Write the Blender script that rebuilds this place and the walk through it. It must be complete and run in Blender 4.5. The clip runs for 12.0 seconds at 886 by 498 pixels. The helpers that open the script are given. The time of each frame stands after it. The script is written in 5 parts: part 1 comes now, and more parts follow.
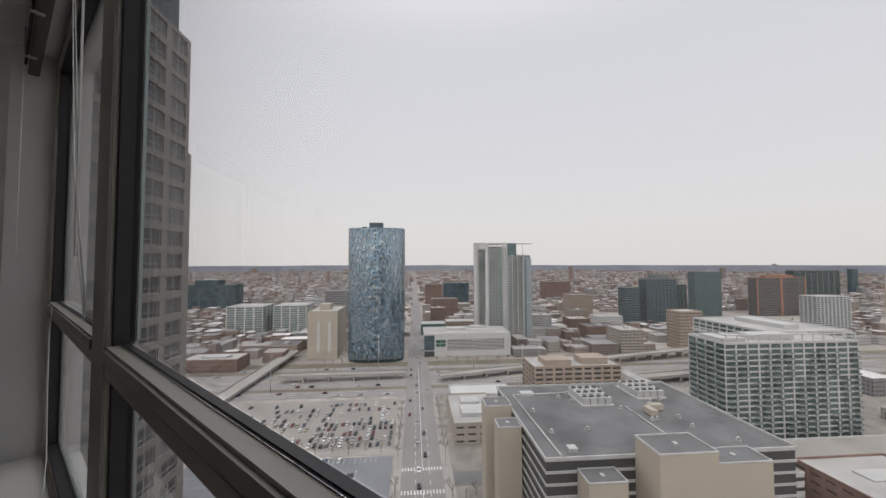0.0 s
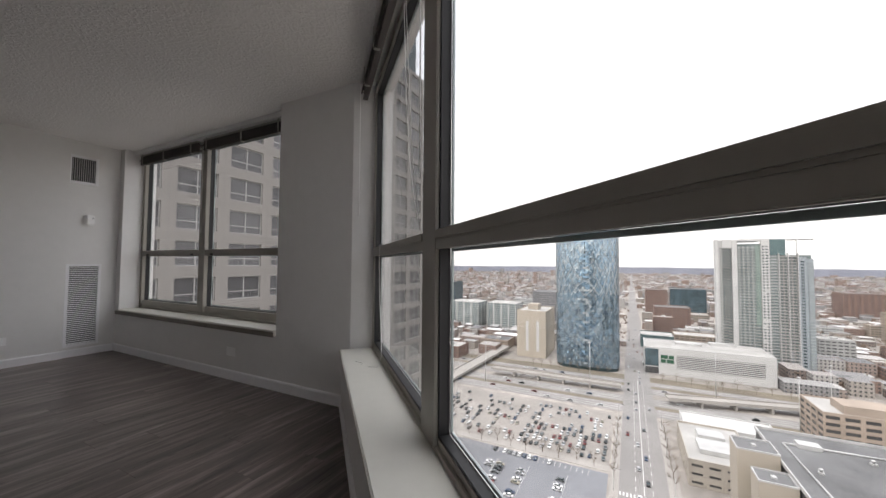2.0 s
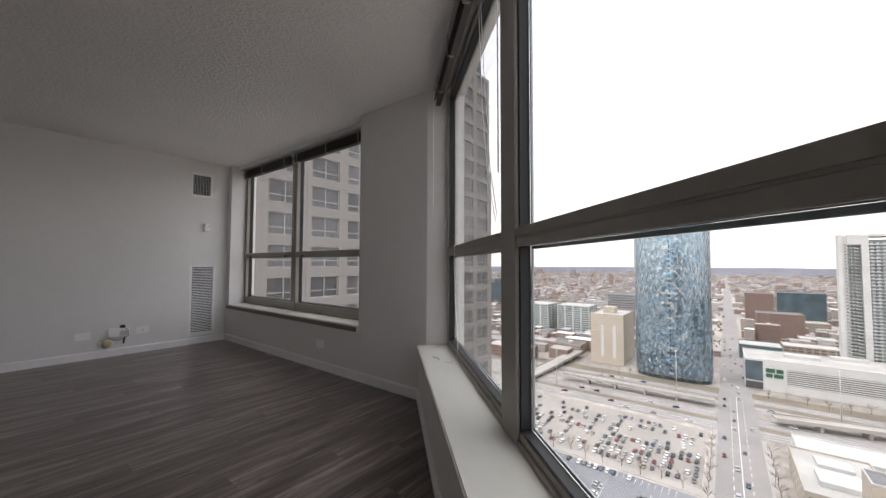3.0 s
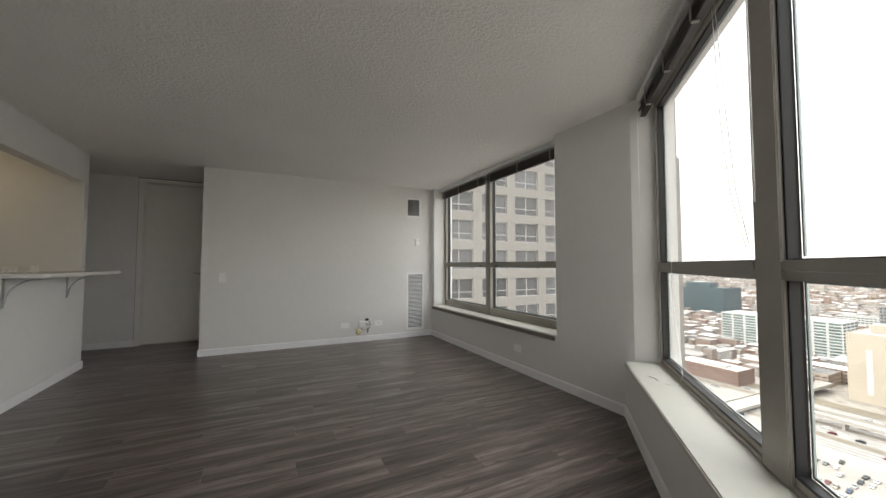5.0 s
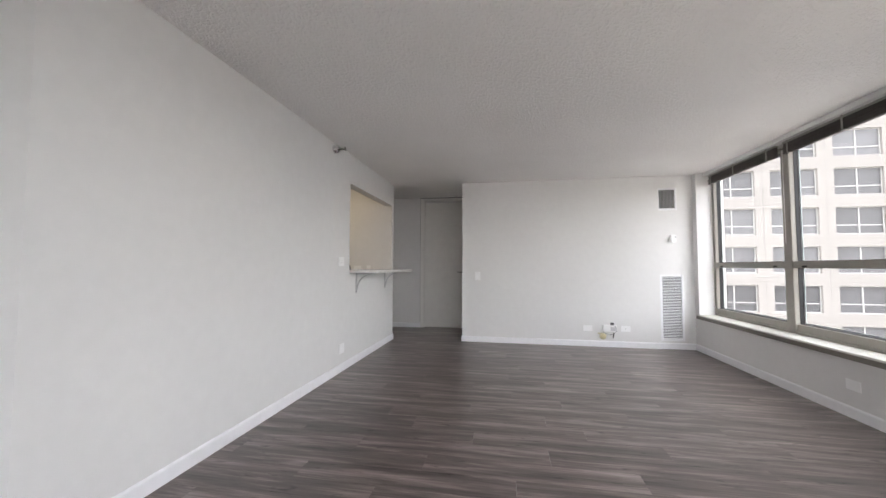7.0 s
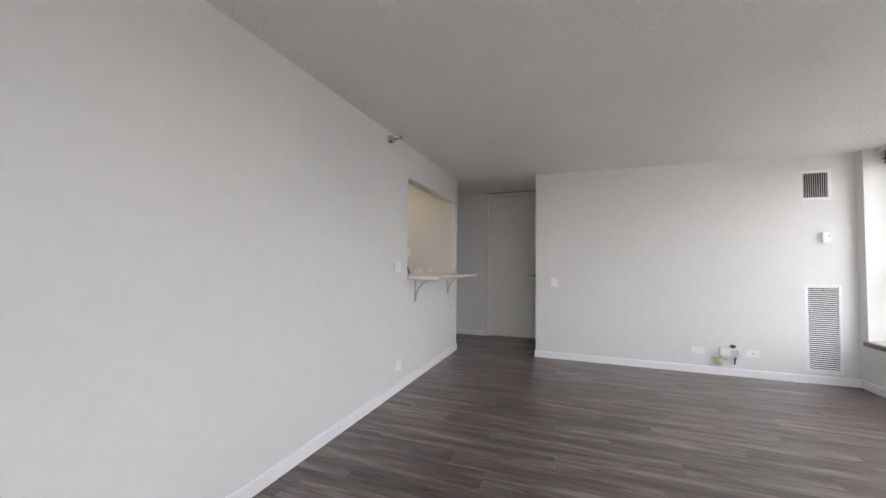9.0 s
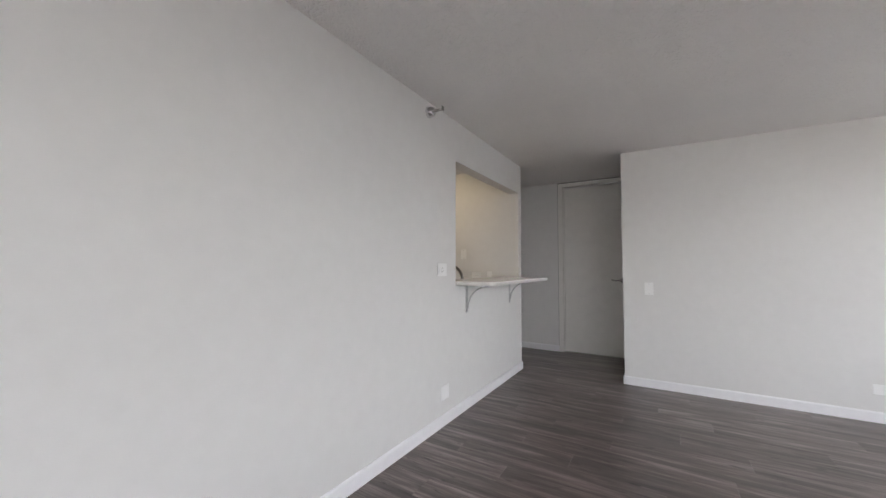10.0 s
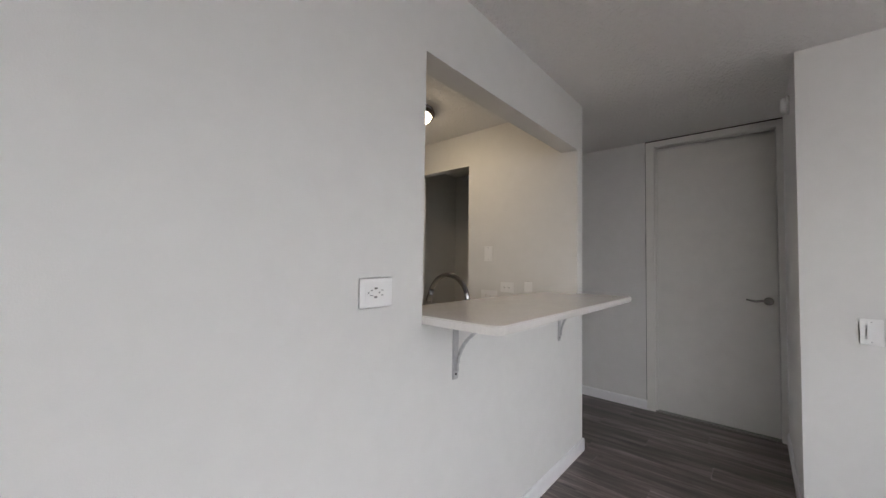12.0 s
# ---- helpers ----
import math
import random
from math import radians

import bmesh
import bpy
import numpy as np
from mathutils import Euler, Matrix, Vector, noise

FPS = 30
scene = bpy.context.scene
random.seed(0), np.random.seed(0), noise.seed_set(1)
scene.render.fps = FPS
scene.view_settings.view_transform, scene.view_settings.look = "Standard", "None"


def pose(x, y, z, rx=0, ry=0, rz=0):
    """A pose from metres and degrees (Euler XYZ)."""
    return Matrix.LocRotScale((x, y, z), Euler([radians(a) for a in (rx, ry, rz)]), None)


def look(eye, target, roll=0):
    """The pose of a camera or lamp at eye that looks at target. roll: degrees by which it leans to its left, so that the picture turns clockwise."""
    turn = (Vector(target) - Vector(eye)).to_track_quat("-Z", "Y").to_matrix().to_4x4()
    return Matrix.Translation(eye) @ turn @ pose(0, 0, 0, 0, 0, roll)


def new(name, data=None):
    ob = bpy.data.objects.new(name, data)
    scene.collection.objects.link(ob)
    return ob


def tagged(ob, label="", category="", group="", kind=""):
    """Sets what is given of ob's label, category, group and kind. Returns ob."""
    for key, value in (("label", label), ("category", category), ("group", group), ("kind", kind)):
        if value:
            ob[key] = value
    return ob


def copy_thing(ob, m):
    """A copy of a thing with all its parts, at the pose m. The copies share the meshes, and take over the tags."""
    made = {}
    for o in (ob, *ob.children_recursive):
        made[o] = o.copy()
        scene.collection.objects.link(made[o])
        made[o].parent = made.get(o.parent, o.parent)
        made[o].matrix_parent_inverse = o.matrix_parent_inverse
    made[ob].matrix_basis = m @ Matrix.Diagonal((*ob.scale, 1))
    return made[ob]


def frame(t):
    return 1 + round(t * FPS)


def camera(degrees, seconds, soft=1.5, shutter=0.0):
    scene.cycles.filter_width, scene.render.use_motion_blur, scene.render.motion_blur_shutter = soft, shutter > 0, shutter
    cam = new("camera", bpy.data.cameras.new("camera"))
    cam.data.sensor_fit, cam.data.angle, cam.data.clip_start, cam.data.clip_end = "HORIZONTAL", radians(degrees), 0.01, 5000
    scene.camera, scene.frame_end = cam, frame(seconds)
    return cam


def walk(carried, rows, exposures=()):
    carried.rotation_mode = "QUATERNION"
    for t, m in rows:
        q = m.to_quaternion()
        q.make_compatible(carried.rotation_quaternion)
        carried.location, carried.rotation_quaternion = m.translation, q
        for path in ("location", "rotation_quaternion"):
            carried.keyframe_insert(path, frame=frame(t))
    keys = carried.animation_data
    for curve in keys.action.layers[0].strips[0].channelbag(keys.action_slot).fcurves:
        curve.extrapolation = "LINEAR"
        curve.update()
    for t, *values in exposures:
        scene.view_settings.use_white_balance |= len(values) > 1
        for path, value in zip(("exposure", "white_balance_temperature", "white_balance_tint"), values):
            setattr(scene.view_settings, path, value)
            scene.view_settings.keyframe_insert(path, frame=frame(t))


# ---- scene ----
cam = camera(101.75, 12.0)
PATH = [
    (0, (0.705, -0.278, 1.401), (2.697, -0.439, 1.479), -0.13),
    (0.5, (0.595, -0.268, 1.360), (2.590, -0.391, 1.444), -0.27),
    (1, (0.602, -0.163, 1.245), (2.589, 0.057, 1.330), 0.11),
    (1.5, (0.447, -0.202, 1.142), (2.332, 0.462, 1.228), 0.27),
    (2, (0.496, -0.175, 1.095), (2.270, 0.746, 1.176), 0.38),
    (2.5, (0.459, -0.164, 1.078), (2.136, 0.923, 1.163), 0.36),
    (4.5, (0.286, -0.145, 1.166), (1.422, 1.499, 1.247), -0.25),
    (5, (0.035, -0.162, 1.196), (0.919, 1.630, 1.284), 0.04),
    (5.5, (0.053, -0.168, 1.175), (0.572, 1.761, 1.262), -0.09),
    (6, (-0.005, -0.198, 1.145), (0.203, 1.789, 1.246), 0.04),
    (6.5, (-0.047, -0.193, 1.181), (-0.148, 1.803, 1.274), 0.28),
    (7, (-0.034, -0.189, 1.167), (-0.379, 1.779, 1.265), 0.19),
    (7.5, (-0.010, -0.152, 1.203), (-0.521, 1.779, 1.297), 0.18),
    (9.5, (-0.286, 0.739, 1.271), (-1.122, 2.554, 1.345), 0.30),
    (10, (-0.354, 1.129, 1.251), (-1.391, 2.837, 1.346), 0.20),
    (10.5, (-0.478, 1.516, 1.312), (-1.565, 3.193, 1.388), 0.61),
    (11, (-0.613, 1.975, 1.292), (-1.768, 3.605, 1.371), 0.57),
    (11.5, (-0.724, 2.407, 1.328), (-1.998, 3.947, 1.397), 0.90),
    (12, (-0.889, 2.811, 1.324), (-2.201, 4.318, 1.402), 0.89),
]
EXPOSURES = [(0.0, 0.33, 6600, 11), (1.0, 0.47, 6600, 11), (1.5, 1.02, 6650, 11), (2.0, 1.24, 6650, 11), (2.5, 1.30, 6600, 12), (4.5, 1.78, 6850, 8), (5.5, 2.52, 6950, 3), (6.0, 2.95, 6750, 4), (6.5, 3.08, 6520, 10), (7.5, 3.06, 6480, 10), (9.5, 3.0, 6450, 10), (12.0, 3.06, 6450, 10)]
walk(cam, [(t, look(eye, target, roll)) for t, eye, target, roll in PATH], EXPOSURES)

# ---- light ----
world = bpy.data.worlds.new("overcast_sky")
scene.world = world
world.use_nodes = True
wn, wl = world.node_tree.nodes, world.node_tree.links
wn.clear()
SUN_UP, SUN_ROT = radians(42), radians(-63)
sky = wn.new("ShaderNodeTexSky")
sky.sky_type, sky.sun_disc, sky.sun_elevation, sky.sun_rotation = "NISHITA", False, SUN_UP, SUN_ROT
sky.air_density, sky.dust_density, sky.ozone_density = 1.0, 4.0, 1.0
sky_gain = wn.new("ShaderNodeMix")
sky_gain.data_type, sky_gain.inputs["Factor"].default_value = "RGBA", 0.9
dim = wn.new("ShaderNodeVectorMath")
dim.operation = "SCALE"
dim.inputs["Scale"].default_value = 0.12
wl.new(sky.outputs["Color"], dim.inputs[0])
wl.new(dim.outputs["Vector"], sky_gain.inputs["A"])
place, split, haze = wn.new("ShaderNodeTexCoord"), wn.new("ShaderNodeSeparateXYZ"), wn.new("ShaderNodeValToRGB")
wl.new(place.outputs["Generated"], split.inputs["Vector"])
wl.new(split.outputs["Z"], haze.inputs["Fac"])
haze.color_ramp.interpolation = "EASE"
haze.color_ramp.elements[0].position, haze.color_ramp.elements[0].color = 0.0, (0.80, 0.782, 0.778, 1)
haze.color_ramp.elements[1].position, haze.color_ramp.elements[1].color = 1.0, (1.75, 1.75, 1.80, 1)
middle = haze.color_ramp.elements.new(0.5)
middle.color = (0.745, 0.75, 0.80, 1)
wl.new(haze.outputs["Color"], sky_gain.inputs["B"])
bg = wn.new("ShaderNodeBackground")
bg.inputs["Strength"].default_value = 1.0
wl.new(sky_gain.outputs["Result"], bg.inputs["Color"])
wout = wn.new("ShaderNodeOutputWorld")
wl.new(bg.outputs["Background"], wout.inputs["Surface"])

sun_data = bpy.data.lights.new("sun", "SUN")
sun_data.energy, sun_data.angle, sun_data.color = 0.7, radians(35), (1.0, 0.97, 0.92)
sun = new("sun", sun_data)
sun.matrix_world = look((0, 0, 60), (60, -30, 0))


# ---- materials ----
def material(name, colour, rough=0.5, metal=0.0, vary=0.0, grain=0.0, scale=8.0, bump=0.0, bump_scale=200.0, stretch=(1, 1, 1), random_gain=0.0, island=False, specular=0.5):
    """A painted or natural surface: two scales of tone, roughness variation and fine relief."""
    m = bpy.data.materials.new(name)
    m.use_nodes = True
    n, l = m.node_tree.nodes, m.node_tree.links
    b = n["Principled BSDF"]
    b.inputs["Roughness"].default_value, b.inputs["Metallic"].default_value = rough, metal
    b.inputs["Specular IOR Level"].default_value = specular
    b.inputs["Base Color"].default_value = (*colour, 1)
    co = n.new("ShaderNodeTexCoord")
    mp = n.new("ShaderNodeMapping")
    mp.inputs["Scale"].default_value = stretch
    l.new(co.outputs["Object"], mp.inputs["Vector"])
    value = None
    if vary or grain:
        big, fine = n.new("ShaderNodeTexNoise"), n.new("ShaderNodeTexNoise")
        big.inputs["Scale"].default_value, fine.inputs["Scale"].default_value = scale * 0.15, scale * 3
        big.inputs["Detail"].default_value, fine.inputs["Detail"].default_value = 3, 5
        l.new(mp.outputs["Vector"], big.inputs["Vector"])
        l.new(mp.outputs["Vector"], fine.inputs["Vector"])
        a = n.new("ShaderNodeMapRange")
        a.inputs["From Min"].default_value, a.inputs["From Max"].default_value = 0.3, 0.7
        a.inputs["To Min"].default_value, a.inputs["To Max"].default_value = 1 - vary, 1 + vary
        l.new(big.outputs["Fac"], a.inputs["Value"])
        c = n.new("ShaderNodeMapRange")
        c.inputs["From Min"].default_value, c.inputs["From Max"].default_value = 0.3, 0.7
        c.inputs["To Min"].default_value, c.inputs["To Max"].default_value = 1 - grain, 1 + grain
        l.new(fine.outputs["Fac"], c.inputs["Value"])
        mul = n.new("ShaderNodeMath")
        mul.operation = "MULTIPLY"
        l.new(a.outputs["Result"], mul.inputs[0])
        l.new(c.outputs["Result"], mul.inputs[1])
        value = mul.outputs["Value"]
        r = n.new("ShaderNodeMapRange")
        r.inputs["To Min"].default_value, r.inputs["To Max"].default_value = max(0.02, rough - 0.06), min(1, rough + 0.06)
        l.new(fine.outputs["Fac"], r.inputs["Value"])
        l.new(r.outputs["Result"], b.inputs["Roughness"])
    if random_gain:
        src = n.new("ShaderNodeNewGeometry").outputs["Random Per Island"] if island else n.new("ShaderNodeObjectInfo").outputs["Random"]
        q = n.new("ShaderNodeMapRange")
        q.inputs["To Min"].default_value, q.inputs["To Max"].default_value = 1 - random_gain, 1 + random_gain
        l.new(src, q.inputs["Value"])
        if value is None:
            value = q.outputs["Result"]
        else:
            k = n.new("ShaderNodeMath")
            k.operation = "MULTIPLY"
            l.new(value, k.inputs[0])
            l.new(q.outputs["Result"], k.inputs[1])
            value = k.outputs["Value"]
    if value is not None:
        v = n.new("ShaderNodeVectorMath")
        v.operation = "SCALE"
        v.inputs[0].default_value = colour
        l.new(value, v.inputs["Scale"])
        l.new(v.outputs["Vector"], b.inputs["Base Color"])
    if bump:
        t = n.new("ShaderNodeTexNoise")
        t.inputs["Scale"].default_value, t.inputs["Detail"].default_value = bump_scale, 3
        l.new(co.outputs["Object"], t.inputs["Vector"])
        bp = n.new("ShaderNodeBump")
        bp.inputs["Strength"].default_value, bp.inputs["Distance"].default_value = bump, 0.002
        l.new(t.outputs["Fac"], bp.inputs["Height"])
        l.new(bp.outputs["Normal"], b.inputs["Normal"])
    return m


def ramp_material(name, stops, rough=0.8, island=True):
    """One of several paints for each separate piece."""
    m = bpy.data.materials.new(name)
    m.use_nodes = True
    n, l = m.node_tree.nodes, m.node_tree.links
    b = n["Principled BSDF"]
    b.inputs["Roughness"].default_value = rough
    src = n.new("ShaderNodeNewGeometry").outputs["Random Per Island"] if island else n.new("ShaderNodeObjectInfo").outputs["Random"]
    r = n.new("ShaderNodeValToRGB")
    r.color_ramp.interpolation = "CONSTANT"
    e = r.color_ramp.elements
    while len(e) < len(stops):
        e.new(0.5)
    for i, c in enumerate(stops):
        e[i].position, e[i].color = i / len(stops), (*c, 1)
    l.new(src, r.inputs["Fac"])
    noise_t = n.new("ShaderNodeTexNoise")
    noise_t.inputs["Scale"].default_value = 0.4
    co = n.new("ShaderNodeTexCoord")
    l.new(co.outputs["Object"], noise_t.inputs["Vector"])
    g = n.new("ShaderNodeMapRange")
    g.inputs["To Min"].default_value, g.inputs["To Max"].default_value = 0.75, 1.25
    l.new(noise_t.outputs["Fac"], g.inputs["Value"])
    v = n.new("ShaderNodeVectorMath")
    v.operation = "SCALE"
    l.new(r.outputs["Color"], v.inputs[0])
    l.new(g.outputs["Result"], v.inputs["Scale"])
    l.new(v.outputs["Vector"], b.inputs["Base Color"])
    return m


def add_far_windows(m):
    """Rows of small dark windows on walls too far off for openings of their own."""
    n, l = m.node_tree.nodes, m.node_tree.links
    b = n["Principled BSDF"]
    paint = b.inputs["Base Color"].links[0].from_socket
    co, sep, run = n.new("ShaderNodeTexCoord"), n.new("ShaderNodeSeparateXYZ"), n.new("ShaderNodeMath")
    l.new(co.outputs["Object"], sep.inputs["Vector"])
    run.operation = "ADD"
    l.new(sep.outputs["X"], run.inputs[0])
    l.new(sep.outputs["Y"], run.inputs[1])

    def inside(socket, pitch, low, high):
        div, fr, up, down, both = (n.new("ShaderNodeMath") for _ in range(5))
        div.operation, fr.operation, up.operation, down.operation, both.operation = "DIVIDE", "FRACT", "GREATER_THAN", "LESS_THAN", "MULTIPLY"
        div.inputs[1].default_value, up.inputs[1].default_value, down.inputs[1].default_value = pitch, low, high
        l.new(socket, div.inputs[0])
        l.new(div.outputs[0], fr.inputs[0])
        l.new(fr.outputs[0], up.inputs[0])
        l.new(fr.outputs[0], down.inputs[0])
        l.new(up.outputs[0], both.inputs[0])
        l.new(down.outputs[0], both.inputs[1])
        return both.outputs[0]
    hit, mix = n.new("ShaderNodeMath"), n.new("ShaderNodeMix")
    hit.operation, mix.data_type = "MULTIPLY", "RGBA"
    l.new(inside(sep.outputs["Z"], 3.3, 0.3, 0.72), hit.inputs[0])
    l.new(inside(run.outputs[0], 3.1, 0.25, 0.68), hit.inputs[1])
    l.new(hit.outputs[0], mix.inputs["Factor"])
    l.new(paint, mix.inputs["A"])
    mix.inputs["B"].default_value = (0.045, 0.05, 0.055, 1)
    l.new(mix.outputs["Result"], b.inputs["Base Color"])


def pane_material(name, tint):
    """Clear architectural glass: light goes straight through, gloss rising towards grazing angles."""
    m = bpy.data.materials.new(name)
    m.use_nodes = True
    n, l = m.node_tree.nodes, m.node_tree.links
    n.remove(n["Principled BSDF"])
    tr, gl, fr, mx = n.new("ShaderNodeBsdfTransparent"), n.new("ShaderNodeBsdfGlossy"), n.new("ShaderNodeLayerWeight"), n.new("ShaderNodeMixShader")
    tr.inputs["Color"].default_value = (*tint, 1)
    gl.inputs["Roughness"].default_value = 0.01
    power, scale_up = n.new("ShaderNodeMath"), n.new("ShaderNodeMath")
    power.operation, scale_up.operation = "POWER", "MULTIPLY_ADD"
    power.inputs[1].default_value = 5.0
    scale_up.inputs[1].default_value, scale_up.inputs[2].default_value = 0.6, 0.015
    fr.inputs["Blend"].default_value = 0.5
    l.new(fr.outputs["Facing"], power.inputs[0])
    l.new(power.outputs["Value"], scale_up.inputs[0])
    l.new(scale_up.outputs["Value"], mx.inputs["Fac"])
    l.new(tr.outputs["BSDF"], mx.inputs[1])
    l.new(gl.outputs["BSDF"], mx.inputs[2])
    l.new(mx.outputs["Shader"], n["Material Output"].inputs["Surface"])
    return m


def lamp_material(name, colour, strength):
    m = bpy.data.materials.new(name)
    m.use_nodes = True
    b = m.node_tree.nodes["Principled BSDF"]
    b.inputs["Base Color"].default_value = (0.9, 0.88, 0.8, 1)
    b.inputs["Emission Color"].default_value, b.inputs["Emission Strength"].default_value = (*colour, 1), strength
    return m


def plank_material():
    """Grey-brown vinyl oak: long grain streaks, cathedral bands and small dark flecks, a tone of its own for each plank."""
    m = bpy.data.materials.new("grey_oak_vinyl")
    m.use_nodes = True
    n, l = m.node_tree.nodes, m.node_tree.links
    b = n["Principled BSDF"]
    co, info = n.new("ShaderNodeTexCoord"), n.new("ShaderNodeObjectInfo")
    shift = n.new("ShaderNodeVectorMath")
    shift.operation = "MULTIPLY_ADD"
    l.new(info.outputs["Random"], shift.inputs[0])
    shift.inputs[1].default_value = (37, 53, 19)
    l.new(co.outputs["Object"], shift.inputs[2])

    def streak(sx, sy, scale, detail, rough):
        mp = n.new("ShaderNodeMapping")
        mp.inputs["Scale"].default_value = (sx, sy, 1)
        l.new(shift.outputs["Vector"], mp.inputs["Vector"])
        t = n.new("ShaderNodeTexNoise")
        t.inputs["Scale"].default_value, t.inputs["Detail"].default_value, t.inputs["Roughness"].default_value = scale, detail, rough
        t.inputs["Distortion"].default_value = 0.4
        l.new(mp.outputs["Vector"], t.inputs["Vector"])
        return t.outputs["Fac"]
    broad, fine, fleck = streak(0.8, 9, 1.5, 5, 0.62), streak(1.6, 34, 2.6, 4, 0.55), streak(5, 16, 1.7, 2, 0.4)
    mixed = n.new("ShaderNodeMix")
    mixed.data_type, mixed.inputs["Factor"].default_value = "FLOAT", 0.30
    l.new(broad, mixed.inputs["A"])
    l.new(fine, mixed.inputs["B"])
    r = n.new("ShaderNodeValToRGB")
    e = r.color_ramp.elements
    e[0].position, e[0].color = 0.33, (0.036, 0.028, 0.0262, 1)
    e[1].position, e[1].color = 0.69, (0.36, 0.302, 0.28, 1)
    mid = e.new(0.5)
    mid.color = (0.132, 0.106, 0.098, 1)
    l.new(mixed.outputs["Result"], r.inputs["Fac"])
    k = n.new("ShaderNodeMapRange")
    k.inputs["From Min"].default_value, k.inputs["From Max"].default_value = 0.66, 0.76
    k.inputs["To Min"].default_value, k.inputs["To Max"].default_value = 1.0, 0.42
    l.new(fleck, k.inputs["Value"])
    tone = n.new("ShaderNodeMapRange")
    tone.inputs["To Min"].default_value, tone.inputs["To Max"].default_value = 0.86, 1.14
    l.new(info.outputs["Random"], tone.inputs["Value"])
    mu = n.new("ShaderNodeMath")
    mu.operation = "MULTIPLY"
    l.new(k.outputs["Result"], mu.inputs[0])
    l.new(tone.outputs["Result"], mu.inputs[1])
    v = n.new("ShaderNodeVectorMath")
    v.operation = "SCALE"
    l.new(r.outputs["Color"], v.inputs[0])
    l.new(mu.outputs["Value"], v.inputs["Scale"])
    l.new(v.outputs["Vector"], b.inputs["Base Color"])
    ro = n.new("ShaderNodeMapRange")
    ro.inputs["To Min"].default_value, ro.inputs["To Max"].default_value = 0.24, 0.36
    l.new(fine, ro.inputs["Value"])
    l.new(ro.outputs["Result"], b.inputs["Roughness"])
    bp = n.new("ShaderNodeBump")
    bp.inputs["Strength"].default_value, bp.inputs["Distance"].default_value = 0.10, 0.001
    l.new(fine, bp.inputs["Height"])
    l.new(bp.outputs["Normal"], b.inputs["Normal"])
    return m


def ceiling_material():
    """Matt paint over knock-down plaster."""
    m = bpy.data.materials.new("textured_ceiling_paint")
    m.use_nodes = True
    n, l = m.node_tree.nodes, m.node_tree.links
    b = n["Principled BSDF"]
    b.inputs["Roughness"].default_value = 0.75
    b.inputs["Specular IOR Level"].default_value = 0.3
    co = n.new("ShaderNodeTexCoord")
    a, c = n.new("ShaderNodeTexNoise"), n.new("ShaderNodeTexNoise")
    a.inputs["Scale"].default_value, a.inputs["Detail"].default_value, a.inputs["Distortion"].default_value = 42, 2.5, 0.8
    c.inputs["Scale"].default_value = 1.2
    l.new(co.outputs["Object"], a.inputs["Vector"])
    l.new(co.outputs["Object"], c.inputs["Vector"])
    r = n.new("ShaderNodeMapRange")
    r.inputs["From Min"].default_value, r.inputs["From Max"].default_value = 0.44, 0.62
    l.new(a.outputs["Fac"], r.inputs["Value"])
    bp = n.new("ShaderNodeBump")
    bp.inputs["Strength"].default_value, bp.inputs["Distance"].default_value = 0.75, 0.0045
    l.new(r.outputs["Result"], bp.inputs["Height"])
    l.new(bp.outputs["Normal"], b.inputs["Normal"])
    g = n.new("ShaderNodeMapRange")
    g.inputs["To Min"].default_value, g.inputs["To Max"].default_value = 0.95, 1.05
    l.new(c.outputs["Fac"], g.inputs["Value"])
    v = n.new("ShaderNodeVectorMath")
    v.operation = "SCALE"
    v.inputs[0].default_value = (0.86, 0.848, 0.838)
    l.new(g.outputs["Result"], v.inputs["Scale"])
    l.new(v.outputs["Vector"], b.inputs["Base Color"])
    return m


WALL = material("greige_wall_paint", (0.785, 0.78, 0.772), 0.55, vary=0.02, grain=0.015, scale=4, bump=0.12, bump_scale=260)
CEIL = ceiling_material()
PLANK = plank_material()
TRIM = material("white_semi_gloss_trim", (0.90, 0.90, 0.92), 0.38, vary=0.02, grain=0.02, scale=6)
FRAME = material("grey_beige_aluminium", (0.35, 0.33, 0.29), 0.42, vary=0.04, grain=0.03, scale=10)
SILL = material("painted_window_sill", (0.63, 0.62, 0.57), 0.4, vary=0.05, grain=0.02, scale=6, bump=0.05)
NOSING = material("brown_grey_nosing", (0.20, 0.18, 0.155), 0.5, vary=0.06, grain=0.04, scale=10)
GASKET = material("black_rubber_gasket", (0.018, 0.018, 0.02), 0.5, vary=0.1, grain=0.05)
SPACER = material("glazing_spacer", (0.42, 0.48, 0.48), 0.3, 0.3, vary=0.04, grain=0.03, scale=10)
PANE = pane_material("window_glass", (0.885, 0.888, 0.886))
DOORPAINT = material("off_white_door_paint", (0.84, 0.83, 0.80), 0.42, vary=0.02, grain=0.02, scale=3, bump=0.05)
QUARTZ = material("white_quartz", (0.81, 0.79, 0.76), 0.14, vary=0.02, grain=0.04, scale=40)
STEEL = material("brushed_steel", (0.56, 0.56, 0.57), 0.32, 1.0, vary=0.06, grain=0.05, scale=30)
CHROME = material("polished_chrome", (0.30, 0.30, 0.31), 0.08, 1.0)
POLISHED = material("bright_polished_chrome", (0.72, 0.72, 0.73), 0.12, 1.0)
NICKEL = material("satin_nickel", (0.32, 0.31, 0.29), 0.28, 1.0)
GREYMETAL = material("grey_painted_bracket", (0.52, 0.52, 0.53), 0.4, 0.3, vary=0.05, grain=0.04, scale=20)
